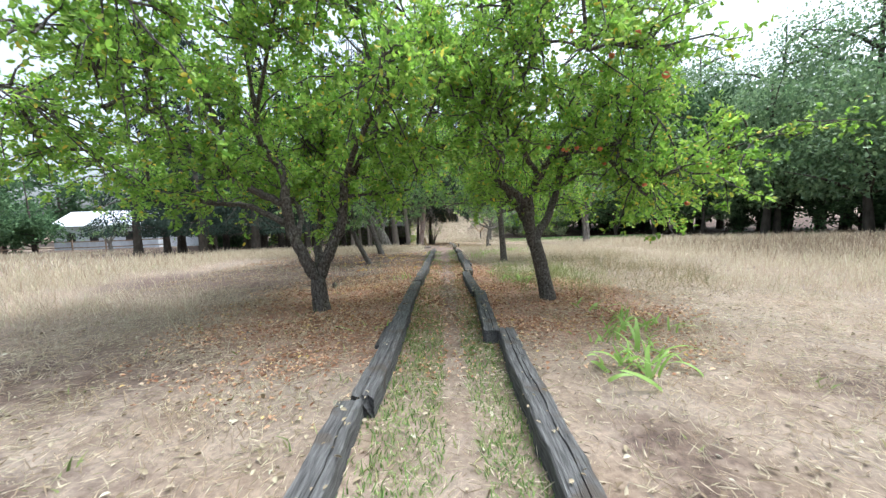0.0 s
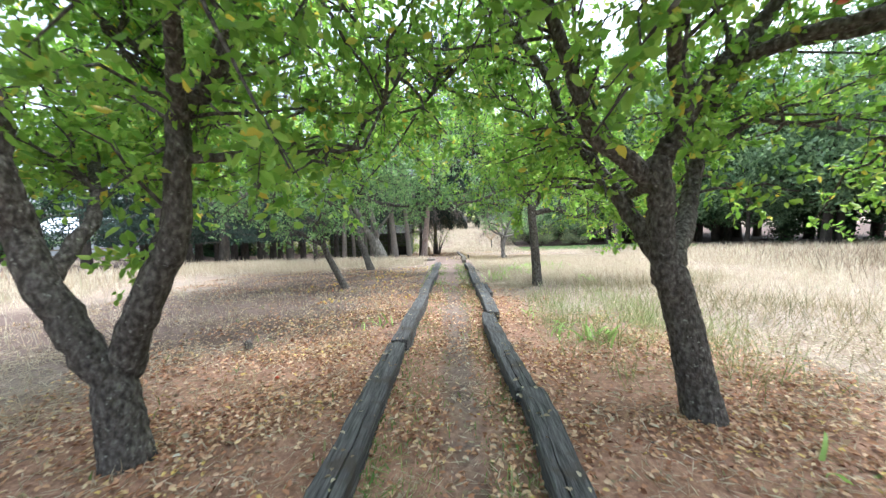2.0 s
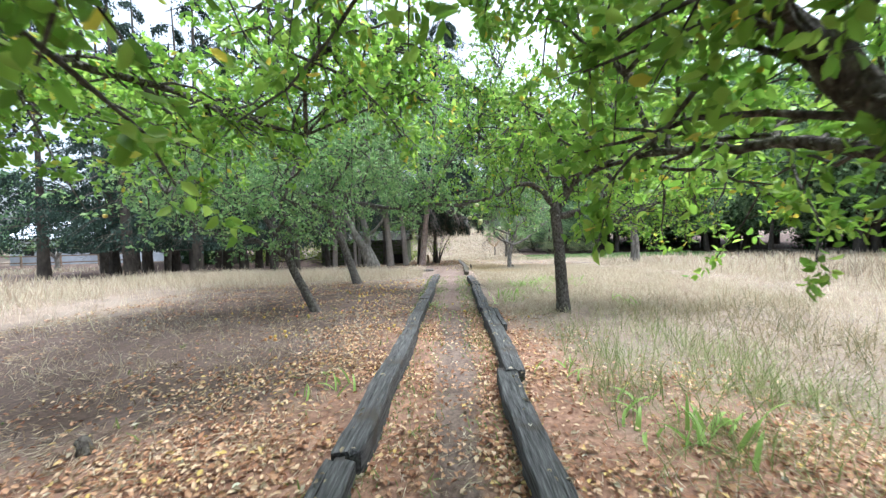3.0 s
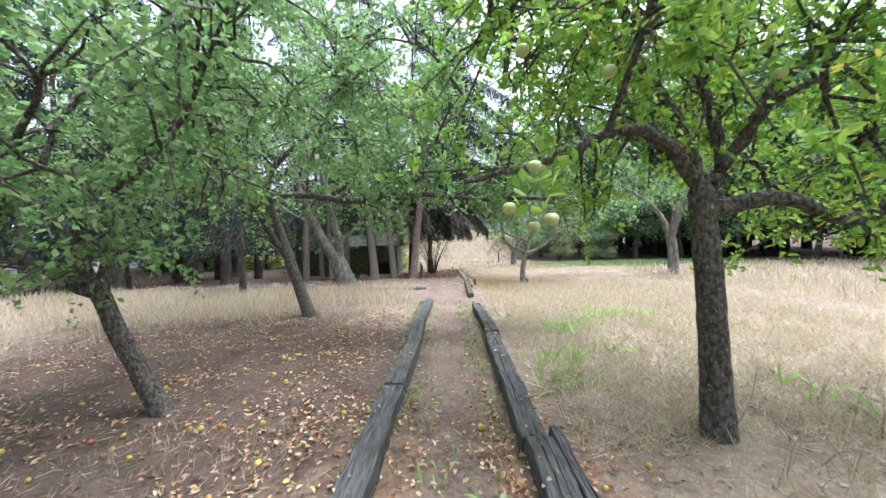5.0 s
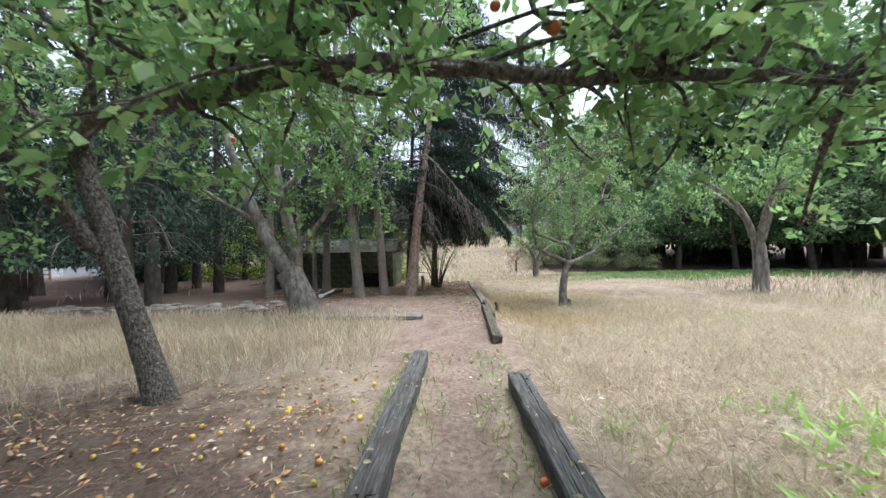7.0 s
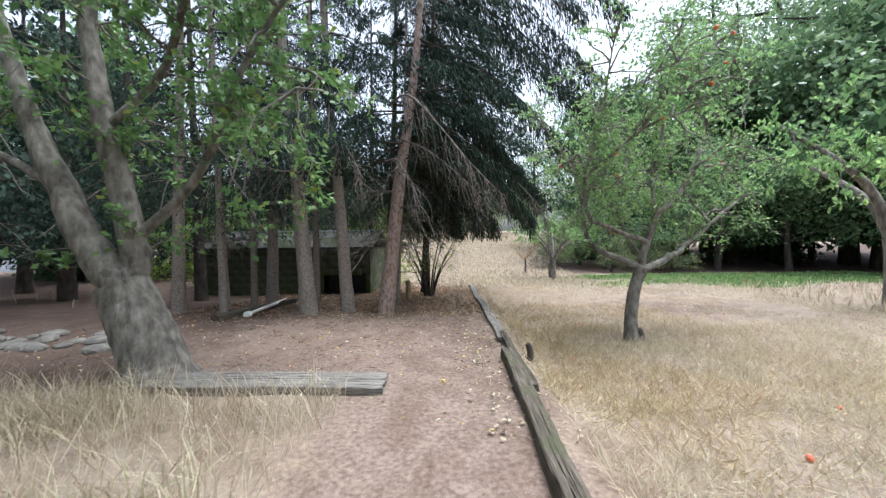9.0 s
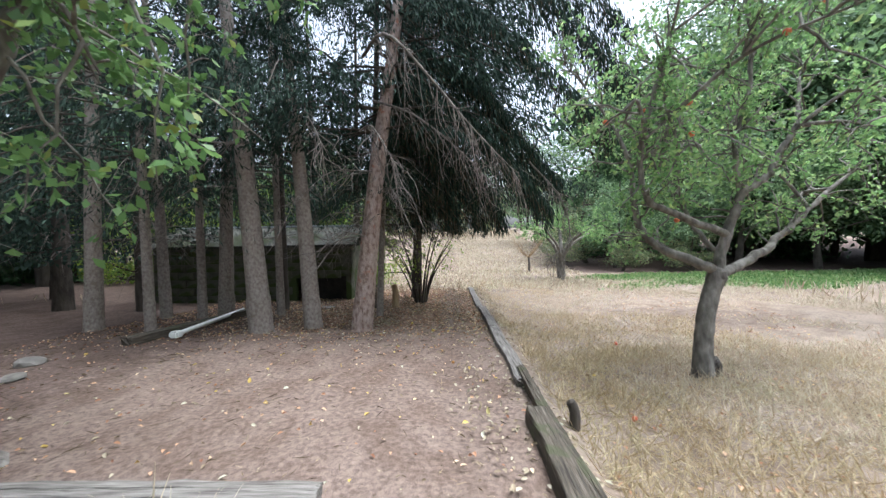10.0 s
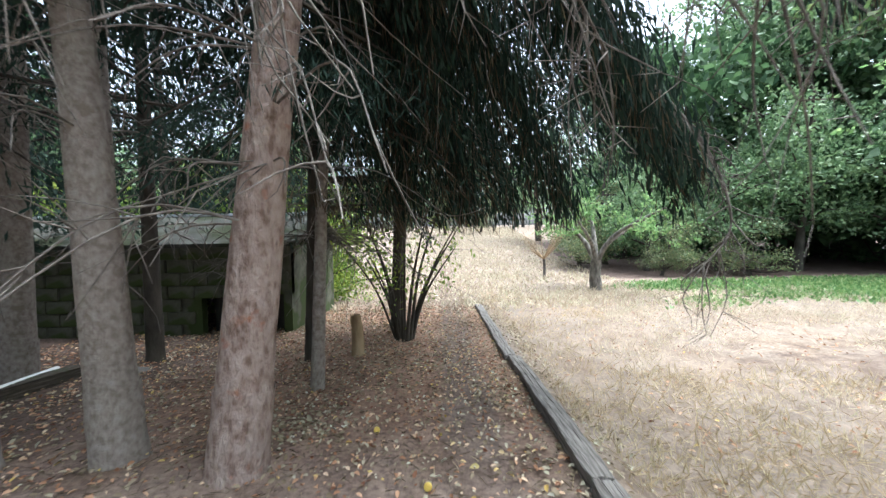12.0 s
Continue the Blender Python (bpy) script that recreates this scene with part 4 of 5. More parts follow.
    if inner.any():
        v, f = card_arrays(P[inner], D[inner], rng.uniform(0.15, 0.4, inner.sum()), rng.uniform(0.006, 0.014, inner.sum()))
        tagged(part_mesh("dead_spray", mesh_np("dead_spray", v, f, NEEDLE_DEAD), root, "brown dead inner twigs"), kind="stuff")
    return root


spruce(-2.98, 24.75, 14, 0.185, 101, 6.2, 2.4, (-0.9, 0.2), 12, sprays=20000, broad=1.7, label="grey straight spruce trunk at the terrace's back")
spruce(-2.22, 25.0, 13, 0.15, 102, 6.0, 2.2, (-0.7, 0.1), 12, sprays=20000, broad=1.7, label="slim grey spruce trunk between two others")
leaning = spruce(-1.4, 24.85, 13.5, 0.175, 103, 4.3, 3.6, (1.3, 0.3), 26, mat=BARK_PINK, label="leaning spruce with pinkish flaking bark", sprays=42000, floor=2.9, front=24.0, broad=2.6)
spruce(-1.36, 26.25, 9, 0.07, 104, 4.4, 1.8, (0.4, 0), 10, label="thin spruce pole behind the leaning spruce")
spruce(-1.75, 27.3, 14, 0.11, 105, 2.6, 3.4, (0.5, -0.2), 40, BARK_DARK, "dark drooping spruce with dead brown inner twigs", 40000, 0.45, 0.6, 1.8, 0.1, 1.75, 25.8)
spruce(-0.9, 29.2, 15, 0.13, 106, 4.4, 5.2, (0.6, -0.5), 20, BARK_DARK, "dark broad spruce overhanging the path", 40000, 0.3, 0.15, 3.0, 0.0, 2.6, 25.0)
dark_spruces = []
for i, (sx, sy, sr) in enumerate(((-5.0, 26.3, 0.09), (-4.85, 24.8, 0.085), (-6.0, 25.0, 0.14), (-5.75, 26.3, 0.11), (-4.7, 26.6, 0.16), (-3.4, 26.35, 0.08), (-3.75, 27.3, 0.1), (-8.4, 23.2, 0.2), (-10.4, 24.2, 0.23), (-12.6, 26.4, 0.24), (-7.2, 27.5, 0.17), (-9.5, 27.8, 0.2), (-14.5, 25.0, 0.22), (-16.8, 27.5, 0.24), (-12, 30, 0.2), (-6.6, 31.6, 0.15), (-3.4, 32.5, 0.16), (-9, 32.5, 0.16), (-5.2, 33.5, 0.16))):
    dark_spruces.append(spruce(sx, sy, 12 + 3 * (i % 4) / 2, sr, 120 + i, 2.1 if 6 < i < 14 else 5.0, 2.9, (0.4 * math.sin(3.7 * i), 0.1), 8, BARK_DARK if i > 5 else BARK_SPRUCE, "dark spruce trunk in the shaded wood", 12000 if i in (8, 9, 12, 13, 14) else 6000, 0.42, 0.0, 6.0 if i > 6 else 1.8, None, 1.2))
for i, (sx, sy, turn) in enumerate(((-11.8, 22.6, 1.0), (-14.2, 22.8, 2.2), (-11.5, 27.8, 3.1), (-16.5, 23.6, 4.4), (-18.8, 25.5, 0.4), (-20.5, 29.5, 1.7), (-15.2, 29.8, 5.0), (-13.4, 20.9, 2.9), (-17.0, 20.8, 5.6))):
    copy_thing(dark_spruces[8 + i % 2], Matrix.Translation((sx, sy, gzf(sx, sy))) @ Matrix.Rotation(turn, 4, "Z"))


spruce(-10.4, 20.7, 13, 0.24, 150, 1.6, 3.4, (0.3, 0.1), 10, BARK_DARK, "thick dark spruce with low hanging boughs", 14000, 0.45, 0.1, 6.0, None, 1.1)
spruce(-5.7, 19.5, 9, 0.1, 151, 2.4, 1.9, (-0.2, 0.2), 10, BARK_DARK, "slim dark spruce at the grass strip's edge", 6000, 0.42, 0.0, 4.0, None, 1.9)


def hanging_bough(root, start, end, seed, n=2600, brown=0.45):
    """A long sagging spruce bough with needle sprays and dead twigs that hang from it."""
    global rng
    rng = np.random.default_rng(seed)
    off = np.array(root.location)
    a, e = np.array(start, dtype=float), np.array(end, dtype=float)
    mid = (a + e) / 2 + np.array([0, 0, 0.35])
    line = curve([a, mid, e], 16)
    w, dd = Wood(), Wood()
    w.tube(line - off, 0.03, 0.008, 6, 0.03)
    part_mesh("bough", w.mesh("bough", BARK_DARK), root)
    way = (e - a) / np.linalg.norm(e - a)
    side = np.cross(way, [0, 0, 1.0])
    s = rng.uniform(0.12, 1.0, n) * 15
    k = np.clip(s.astype(int), 0, 14)
    reach = rng.normal(0, 0.3, (n, 1)) * np.sin(np.clip(s / 15, 0, 1) * 2.6)[:, None]
    hang = np.abs(rng.normal(0, 0.2, (n, 1)))
    p = line[k] + (line[k + 1] - line[k]) * (s - k)[:, None] + side * reach - np.array([0, 0, 1.0]) * (hang + 0.35 * np.abs(reach))
    d = way * 0.3 + rng.normal(0, 0.25, (n, 3)) + np.array([0, 0, -1.0])
    ok = clear_of_path(p) & (p[:, 2] > 1.3)
    p, d, hang = p[ok], d[ok], hang[ok]
    dead = rng.random(len(p)) < brown * np.clip(hang[:, 0] * 4, 0.2, 1)
    v, f = card_arrays(p[~dead] - off, d[~dead], rng.uniform(0.08, 0.22, (~dead).sum()), rng.uniform(0.012, 0.026, (~dead).sum()))
    tagged(part_mesh("needles", mesh_np("needles", v, f, NEEDLE), root, "dark drooping needle sprays"), kind="stuff")
    v, f = card_arrays(p[dead] - off, d[dead], rng.uniform(0.1, 0.3, dead.sum()), rng.uniform(0.004, 0.01, dead.sum()))
    tagged(part_mesh("dead_spray", mesh_np("dead_spray", v, f, NEEDLE_DEAD), root, "brown dead hanging twigs"), kind="stuff")
    for _ in range(12):
        q = line[rng.integers(3, 16)]
        z = q + rng.normal(0, 0.25, 3) + way * 0.2 + np.array([0, 0, -rng.uniform(0.3, 0.8)])
        if z[2] > 1.1 and clear_of_path(np.array([z]))[0]:
            dd.tube(curve([q, (q + z) / 2 + rng.normal(0, 0.08, 3), z], 6) - off, 0.006, 0.002, 4)
    if dd.v:
        tagged(part_mesh("dead_brush", dd.mesh("dead_brush", DEAD_WOOD), root, "bare grey dead branches"), kind="stuff")


for i, (a, e) in enumerate((((-1.0, 24.9, 4.2), (1.9, 25.6, 1.75)), ((-0.9, 25.0, 4.8), (2.3, 26.5, 2.3)), ((-1.0, 25.0, 3.9), (1.15, 26.3, 1.6)), ((-0.75, 25.0, 5.6), (2.8, 25.1, 3.0)),
                            ((-0.9, 25.2, 4.4), (0.8, 27.6, 1.6)), ((-1.0, 25.2, 4.0), (0.2, 26.6, 1.6)),
                            ((-1.0, 25.2, 3.7), (-0.5, 27.0, 1.75)), ((-0.7, 25.1, 6.2), (1.2, 26.2, 3.4)), ((-0.6, 25.1, 6.6), (3.4, 26.0, 4.2)), ((-0.9, 25.1, 4.6), (-0.1, 25.9, 2.4)),
                            ((-0.5, 25.2, 7.5), (3.6, 26.2, 5.2)), ((-0.4, 25.2, 8.2), (3.0, 25.4, 6.2)), ((-0.4, 25.2, 7.0), (4.2, 27.0, 4.4)), ((-0.3, 25.2, 8.8), (4.2, 26.0, 6.6)))):
    hanging_bough(leaning, a, e, 600 + i, 4300, 0.35)


def dead_branch(root, pts, r0, twigs, seed, drop=0.45):
    """A bare grey branch with side twigs that hang down."""
    global rng
    rng = np.random.default_rng(seed)
    off = np.array(root.location)
    line = curve(pts, 18)
    w = Wood()
    w.tube(line - off, r0, 0.005, 7, 0.04)
    for _ in range(twigs):
        i = rng.integers(3, 18)
        way = line[min(i + 1, 17)] - line[i - 1]
        way /= np.linalg.norm(way)
        z = line[i] + way * rng.uniform(0.05, 0.4) + rng.normal(0, 0.12, 3) + np.array([0, 0, -rng.uniform(0.1, 1.0) * drop])
        tw = curve([line[i], (line[i] + z) / 2 + rng.normal(0, 0.06, 3), z], 7)
        if not clear_of_path(tw).all():
            continue
        w.tube(tw - off, 0.007, 0.0025, 4)
        for _ in range(3):
            j = rng.integers(2, 7)
            q = tw[j] + rng.normal(0, 0.09, 3) + np.array([0, 0, -0.08])
            w.tube(np.array([tw[j], q]) - off, 0.003, 0.0015, 3)
    part_mesh("dead_branch", w.mesh("dead_branch", DEAD_WOOD), root, "bare grey dead branch with hanging twigs")


dead_branch(leaning, [(-1.2, 24.6, 4.0), (-0.7, 23.7, 3.85), (-0.1, 23.6, 3.2), (0.34, 23.6, 2.66), (0.93, 23.8, 2.1)], 0.028, 60, 701, 0.7)
dead_branch(leaning, [(-1.1, 24.8, 3.4), (-0.4, 24.3, 3.0), (0.3, 24.2, 2.4), (0.7, 24.4, 2.0)], 0.02, 40, 702, 0.6)
dead_branch(leaning, [(-1.3, 24.7, 2.9), (-1.0, 24.1, 2.8), (-0.8, 23.9, 2.5), (-0.62, 23.8, 2.2)], 0.016, 26, 703, 0.5)
dead_branch(leaning, [(1.6, 25.9, 2.6), (2.15, 25.8, 1.9), (2.25, 25.6, 1.2), (1.9, 25.5, 0.8)], 0.02, 44, 704, 0.25)
dead_branch(leaning, [(-2.9, 24.6, 2.75), (-3.3, 24.1, 2.63), (-3.74, 24.0, 2.92), (-4.26, 24.0, 3.63)], 0.024, 34, 705, 0.4)
dead_branch(leaning, [(-2.2, 24.9, 3.3), (-2.0, 24.3, 3.1), (-1.7, 24.0, 2.6), (-1.6, 23.9, 2.2)], 0.014, 26, 706, 0.4)


# ---- timbers ----
def timber(x0, y0, x1, y1, w, h, lift, seed, mat, label, name="timber", roll=0.0, tilt=0.0):
    """A weathered squared log lying on the ground, worn round at its edges and split along the grain."""
    r = np.random.default_rng(seed)
    ln = math.hypot(x1 - x0, y1 - y0)
    n = max(8, int(ln / 0.09))
    c0, c1 = r.uniform(-0.45, -0.15), r.uniform(0.15, 0.5)
    pts2 = [(-1, -1), (1, -1), (1, 0.1), (1, 0.86), (0.9, 1), (c1 + 0.05, 1.02), (c1, 0.8), (c1 - 0.05, 1.02), (0.0, 1.03), (c0 + 0.05, 1.02), (c0, 0.8), (c0 - 0.05, 1.01), (-0.9, 1), (-1, 0.86), (-1, 0.0)]
    k = len(pts2)
    v = []
    wob = np.cumsum(r.normal(0, 0.004, n + 1))
    wob -= np.linspace(wob[0], wob[-1], n + 1)
    amp = np.cumsum(r.normal(0, 0.05, (n + 1, k)), axis=0)
    amp = amp - amp.mean(axis=0)
    for i in range(n + 1):
        t = i / n
        end = 1 - 0.05 * (i in (0, n))
        crack = {6: max(0.0, math.sin(4.1 * t + seed)), 10: max(0.0, math.sin(5.3 * t + 2.1 * seed))}
        for j, (px, pz) in enumerate(pts2):
            dz = 1.0 if j not in crack else (1.02 - 0.55 * crack[j] * r.uniform(0.4, 1.0)) / 0.8
            v.append((px * w / 2 * end * (1 + 0.05 * amp[i, j]) + wob[i] + r.normal(0, 0.002), (t - 0.5) * ln + (r.normal(0, 0.012) if i in (0, n) else 0), (pz * dz * h / 2 * end) * (1 + 0.04 * amp[i, j]) + r.normal(0, 0.002)))
    f = [(i * k + j, i * k + (j + 1) % k, (i + 1) * k + (j + 1) % k, (i + 1) * k + j) for i in range(n) for j in range(k)]
    me = bpy.data.meshes.new(name)
    me.from_pydata(v, [], f + [tuple(range(k))[::-1], tuple(n * k + j for j in range(k))])
    me.materials.append(mat)
    me.update()
    ob = tagged(new(name, me), label, "timber", "path edging timbers")
    za, zb = gzf(x0, y0), gzf(x1, y1)
    slope = math.degrees(math.atan2(zb - za, ln)) + tilt
    ob.matrix_basis = Matrix.Translation(((x0 + x1) / 2, (y0 + y1) / 2, (za + zb) / 2 + lift)) @ pose(0, 0, 0, 0, 0, -math.degrees(math.atan2(x1 - x0, y1 - y0))) @ pose(0, 0, 0, slope, roll, 0)
    return ob


edge_label = "weathered grey split timber edging the path"
for i, (a, b, c, d) in enumerate(((-.74, -1.0, -.70, 2.37), (-.62, 2.4, -.58, 5.03), (-.6, 5.06, -.57, 7.45), (-.55, 7.5, -.47, 9.98), (-.475, 10.0, -.43, 12.4), (-.435, 12.42, -.40, 14.9), (-.405, 14.92, -.37, 17.65))):
    timber(a, b, c, d, 0.18, 0.19, 0.05 + 0.012 * (i % 2), 200 + i, TIMBER, edge_label, roll=(i % 3 - 1) * 2)
for i, (a, b, c, d) in enumerate(((.50, 0.5, .66, 3.98), (.49, 3.9, .60, 6.28), (.565, 6.3, .545, 8.8), (.61, 8.7, .64, 11.5), (.625, 11.52, .655, 14.2), (.69, 14.23, .65, 16.75))):
    timber(a, b, c, d, 0.18, 0.19, 0.05 + 0.01 * (i % 2), 220 + i, TIMBER, edge_label, roll=(i % 3 - 1) * -2)
timber(.79, 10.55, .80, 11.75, 0.07, 0.13, 0.03, 238, TIMBER, "split-off sliver of timber beside the edging", roll=9)
timber(-.75, 3.8, -.73, 4.75, 0.06, 0.12, -0.005, 239, TIMBER, "split-off sliver of timber beside the edging", roll=-8)
timber(.64, 18.4, .71, 21.6, 0.15, 0.17, 0.03, 240, TIMBER_MOSS, "mossy rotten timber beside the terrace", roll=6)
timber(.80, 20.4, .79, 22.6, 0.08, 0.14, 0.03, 241, TIMBER_MOSS, "mossy upper timber lying on the terrace edge", roll=-8)
for i, (a, b, c, d) in enumerate(((.76, 22.3, .73, 24.5), (.73, 24.52, .76, 27.05), (.72, 27.08, .72, 30.9))):
    timber(a, b, c, d, 0.14, 0.1, 0.035, 243 + i, PLANK, "grey plank edging the terrace")
timber(-2.9, 20.42, -.6, 20.46, 0.19, 0.15, 0.0, 250, PLANK, "grey timber laid across the terrace front")
timber(-2.9, 20.63, -.62, 20.67, 0.2, 0.15, 0.008, 251, PLANK, "grey second timber behind the terrace front")
timber(-4.45, 23.9, -4.2, 26.8, 0.17, 0.15, 0.04, 252, TIMBER_MOSS, "dark log edging beside the white pipe")


# ---- shed, house and fence ----
def box_bm(cx, cy, cz, sx, sy, sz, bevel=0.0):
    bm = bmesh.new()
    bmesh.ops.create_cube(bm, size=1)
    bmesh.ops.scale(bm, vec=(sx, sy, sz), verts=bm.verts)
    if bevel:
        bmesh.ops.bevel(bm, geom=bm.edges[:], offset=bevel, segments=2, affect="EDGES")
    bmesh.ops.translate(bm, vec=(cx, cy, cz), verts=bm.verts)
    return bm


def shed():
    root = tagged(new("block_shed"), "low mossy concrete-block shed with a grey roof", "shed")
    x0, x1, y, z0, z1 = -8.0, -2.6, 28.75, -0.5, 1.0
    root.location = (x0, y, z0)
    part("wall", box_bm(1.95, 0.11, 0.75, 3.9, 0.14, 1.5), BLOCK, root)
    part("wall", box_bm(5.05, 0.11, 1.1, 0.7, 0.14, 0.8), BLOCK, root)
    part("wall", box_bm(4.6, 0.11, 1.1, 1.4, 0.13, 0.8), BLOCK, root)
    part("wall", box_bm(5.33, 1.2, 0.75, 0.14, 2.3, 1.5), BLOCK, root)
    part("wall", box_bm(0.07, 1.2, 0.75, 0.14, 2.3, 1.5), BLOCK, root)
    part("wall", box_bm(2.7, 2.4, 0.75, 5.4, 0.14, 1.5), BLOCK, root)
    # near-black sheet set in place of the shade inside the opening
    part("doorway_board", box_bm(4.6, 0.35, 0.36, 1.3, 0.05, 0.7), DARK_INSIDE, root, "dark sheet for the shade inside the low opening")
    bm = bmesh.new()
    prof = [(-0.12, 1.5), (1.25, 2.02), (2.6, 1.5), (2.6, 1.56), (1.25, 2.09), (-0.12, 1.56)]
    ends = [[bm.verts.new((x, py, pz)) for py, pz in prof] for x in (-0.15, 5.55)]
    for i in range(6):
        bm.faces.new((ends[0][i], ends[0][(i + 1) % 6], ends[1][(i + 1) % 6], ends[1][i]))
    bm.faces.new(ends[0])
    bm.faces.new(ends[1][::-1])
    bmesh.ops.recalc_face_normals(bm, faces=bm.faces)
    part("roof", bm, SLATE, root, "grey roof sheet")
    part("ridge", box_bm(2.7, 1.25, 2.1, 5.8, 0.16, 0.05, 0.01), WHITE, root, "pale ridge capping")
    me = bpy.data.meshes.new("block")
    bm = box_bm(0, 0, 0, 0.43, 0.05, 0.205, 0.012)
    bm.to_mesh(me)
    bm.free()
    me.materials.append(BLOCK)
    for r in range(7):
        for c in range(12):
            x = 0.25 + c * 0.445 + (r % 2) * 0.22
            z = 0.11 + r * 0.216
            if x > 5.2 or z > 1.45 or (3.75 < x and z < 0.7):
                continue
            b = part_mesh("block", me, root)
            b.location = (x, 0.02 + 0.006 * math.sin(7.1 * r + 3.3 * c), z)


shed()


def house():
    root = tagged(new("white_house"), "low white rendered house beyond the fence", "house")
    root.location = (-35.5, 42.0, -0.75)
    part("wall", box_bm(0, 0, 1.35, 11, 5, 2.7), WHITE, root)
    bm = bmesh.new()
    prof = [(-2.9, 2.65), (2.9, 2.65), (0, 4.3)]
    ends = [[bm.verts.new((x, py, pz)) for py, pz in prof] for x in (-5.8, 5.8)]
    for i in range(3):
        bm.faces.new((ends[0][i], ends[0][(i + 1) % 3], ends[1][(i + 1) % 3], ends[1][i]))
    bm.faces.new(ends[0])
    bm.faces.new(ends[1][::-1])
    bmesh.ops.recalc_face_normals(bm, faces=bm.faces)
    part("roof", bm, WHITE, root, "pale sheet roof")
    for x in (-3.6, -1.2, 2.6):
        w = part("window", box_bm(x, -2.52, 1.5, 0.9, 0.08, 0.9, 0.01), DARK_INSIDE, root)
        part("frame", box_bm(x, -2.57, 1.03, 1.0, 0.1, 0.07, 0.01), WHITE, w)
    part("shed_wall", box_bm(10.2, -1.5, 0.85, 9.0, 0.2, 1.7), WHITE, root, "long white garden wall")


house()


def fence(x0, y0, x1, y1, n):
    root = tagged(new("rail_fence"), "weathered wooden post-and-rail fence", "fence")
    root.location = (x0, y0, gzf(x0, y0))
    for i in range(n + 1):
        t = i / n
        x, y = (x1 - x0) * t, (y1 - y0) * t
        part("post", box_bm(x, y, 0.55, 0.11, 0.11, 1.3, 0.012), FENCE, root)
        if i < n:
            for z in (0.45, 1.0):
                bm = box_bm(0, 0, 0, math.hypot(x1 - x0, y1 - y0) / n, 0.05, 0.1, 0.01)
                bmesh.ops.rotate(bm, matrix=Matrix.Rotation(math.atan2(y1 - y0, x1 - x0), 3, "Z"), verts=bm.verts)
                bmesh.ops.translate(bm, vec=(x + (x1 - x0) / n / 2, y + (y1 - y0) / n / 2, z + 0.03 * math.sin(5 * i)), verts=bm.verts)
                part("rail", bm, FENCE, root)


fence(-27, 37.0, -50, 31, 9)


# ---- terrace things ----
def pipe():
    w = Wood()
    w.tube(curve([(0, 0, 0), (-0.12, 1.2, 0.02), (-0.35, 2.4, 0.0)], 14), 0.035, 0.035, 12)
    root = tagged(new("drain_pipe", w.mesh("drain_pipe", PIPE)), "white plastic drain pipe lying on bare earth", "pipe")
    root.location = (-4.03, 24.3, gzf(-4.03, 24.3) + 0.09)
    root.rotation_euler = (radians(-2.5), 0, 0)
    part("socket", box_bm(0, -0.03, 0.0, 0.13, 0.16, 0.1, 0.02), PIPE, root, "white pipe socket")


pipe()


def stub_post(x, y, h, r, label, mat, seed):
    global rng
    rng = np.random.default_rng(seed)
    w = Wood()
    w.tube(curve([(0, 0, -0.1), (0.01, 0, h * 0.5), (-0.02, 0.01, h)], 8), r, r * 0.75, 9, 0.06)
    w.tube(np.array([(-0.02, 0.01, h), (-0.03, 0.01, h + 0.015)]), r * 0.75, 0.004, 9)
    ob = tagged(new("stump_post", w.mesh("stump_post", mat)), label, "post")
    ob.location = (x, y, gzf(x, y))


stub_post(-1.2, 27.35, 0.52, 0.09, "split rotten wooden post standing in litter", CUT_WOOD, 5)
stub_post(0.98, 21.55, 0.2, 0.045, "short dark stub post beside the timber", BARK_DARK, 6)
stub_post(3.02, 22.98, 0.18, 0.07, "sawn stub beside the small apple tree", BARK, 7)
stub_post(-2.35, 7.8, 0.09, 0.05, "short sawn stub in leaf litter", BARK, 8)


def coppice(x, y, seed):
    """Many thin stems that fan out from one stool."""
    global rng
    rng = np.random.default_rng(seed)
    root = tagged(new("coppice_bush"), "many-stemmed bush fanning out beside the path", "bush")
    root.location = (x, y, gzf(x, y))
    P, D = [], []
    for i in range(15):
        a = rng.uniform(0, 2 * math.pi)
        s = rng.uniform(0.35, 1.15)
        e = np.array([math.cos(a) * s, math.sin(a) * s * 0.8, rng.uniform(1.3, 2.1)])
        line = curve([np.array([math.cos(a) * 0.1, math.sin(a) * 0.1, -0.05]), e * np.array([0.42, 0.42, 0.5]), e], 12)
        w = Wood()
        w.tube(line, rng.uniform(0.02, 0.036), 0.007, 6, 0.03)
        part_mesh("stem", w.mesh("stem", BARK_DARK), root)
        for _ in range(40):
            p = line[rng.integers(6, 12)] + rng.normal(0, 0.16, 3)
            P.append(p)
            D.append(rng.normal(0, 1, 3) + np.array([0, 0, -0.2]))
    v, f = leaf_arrays(np.array(P), np.array(D), 0.075 * rng.uniform(0.6, 1.2, len(P)))
    tagged(part_mesh("foliage", mesh_np("foliage", v, f, LEAF_YELLOW), root), kind="stuff")


coppice(-0.68, 28.2, 91)


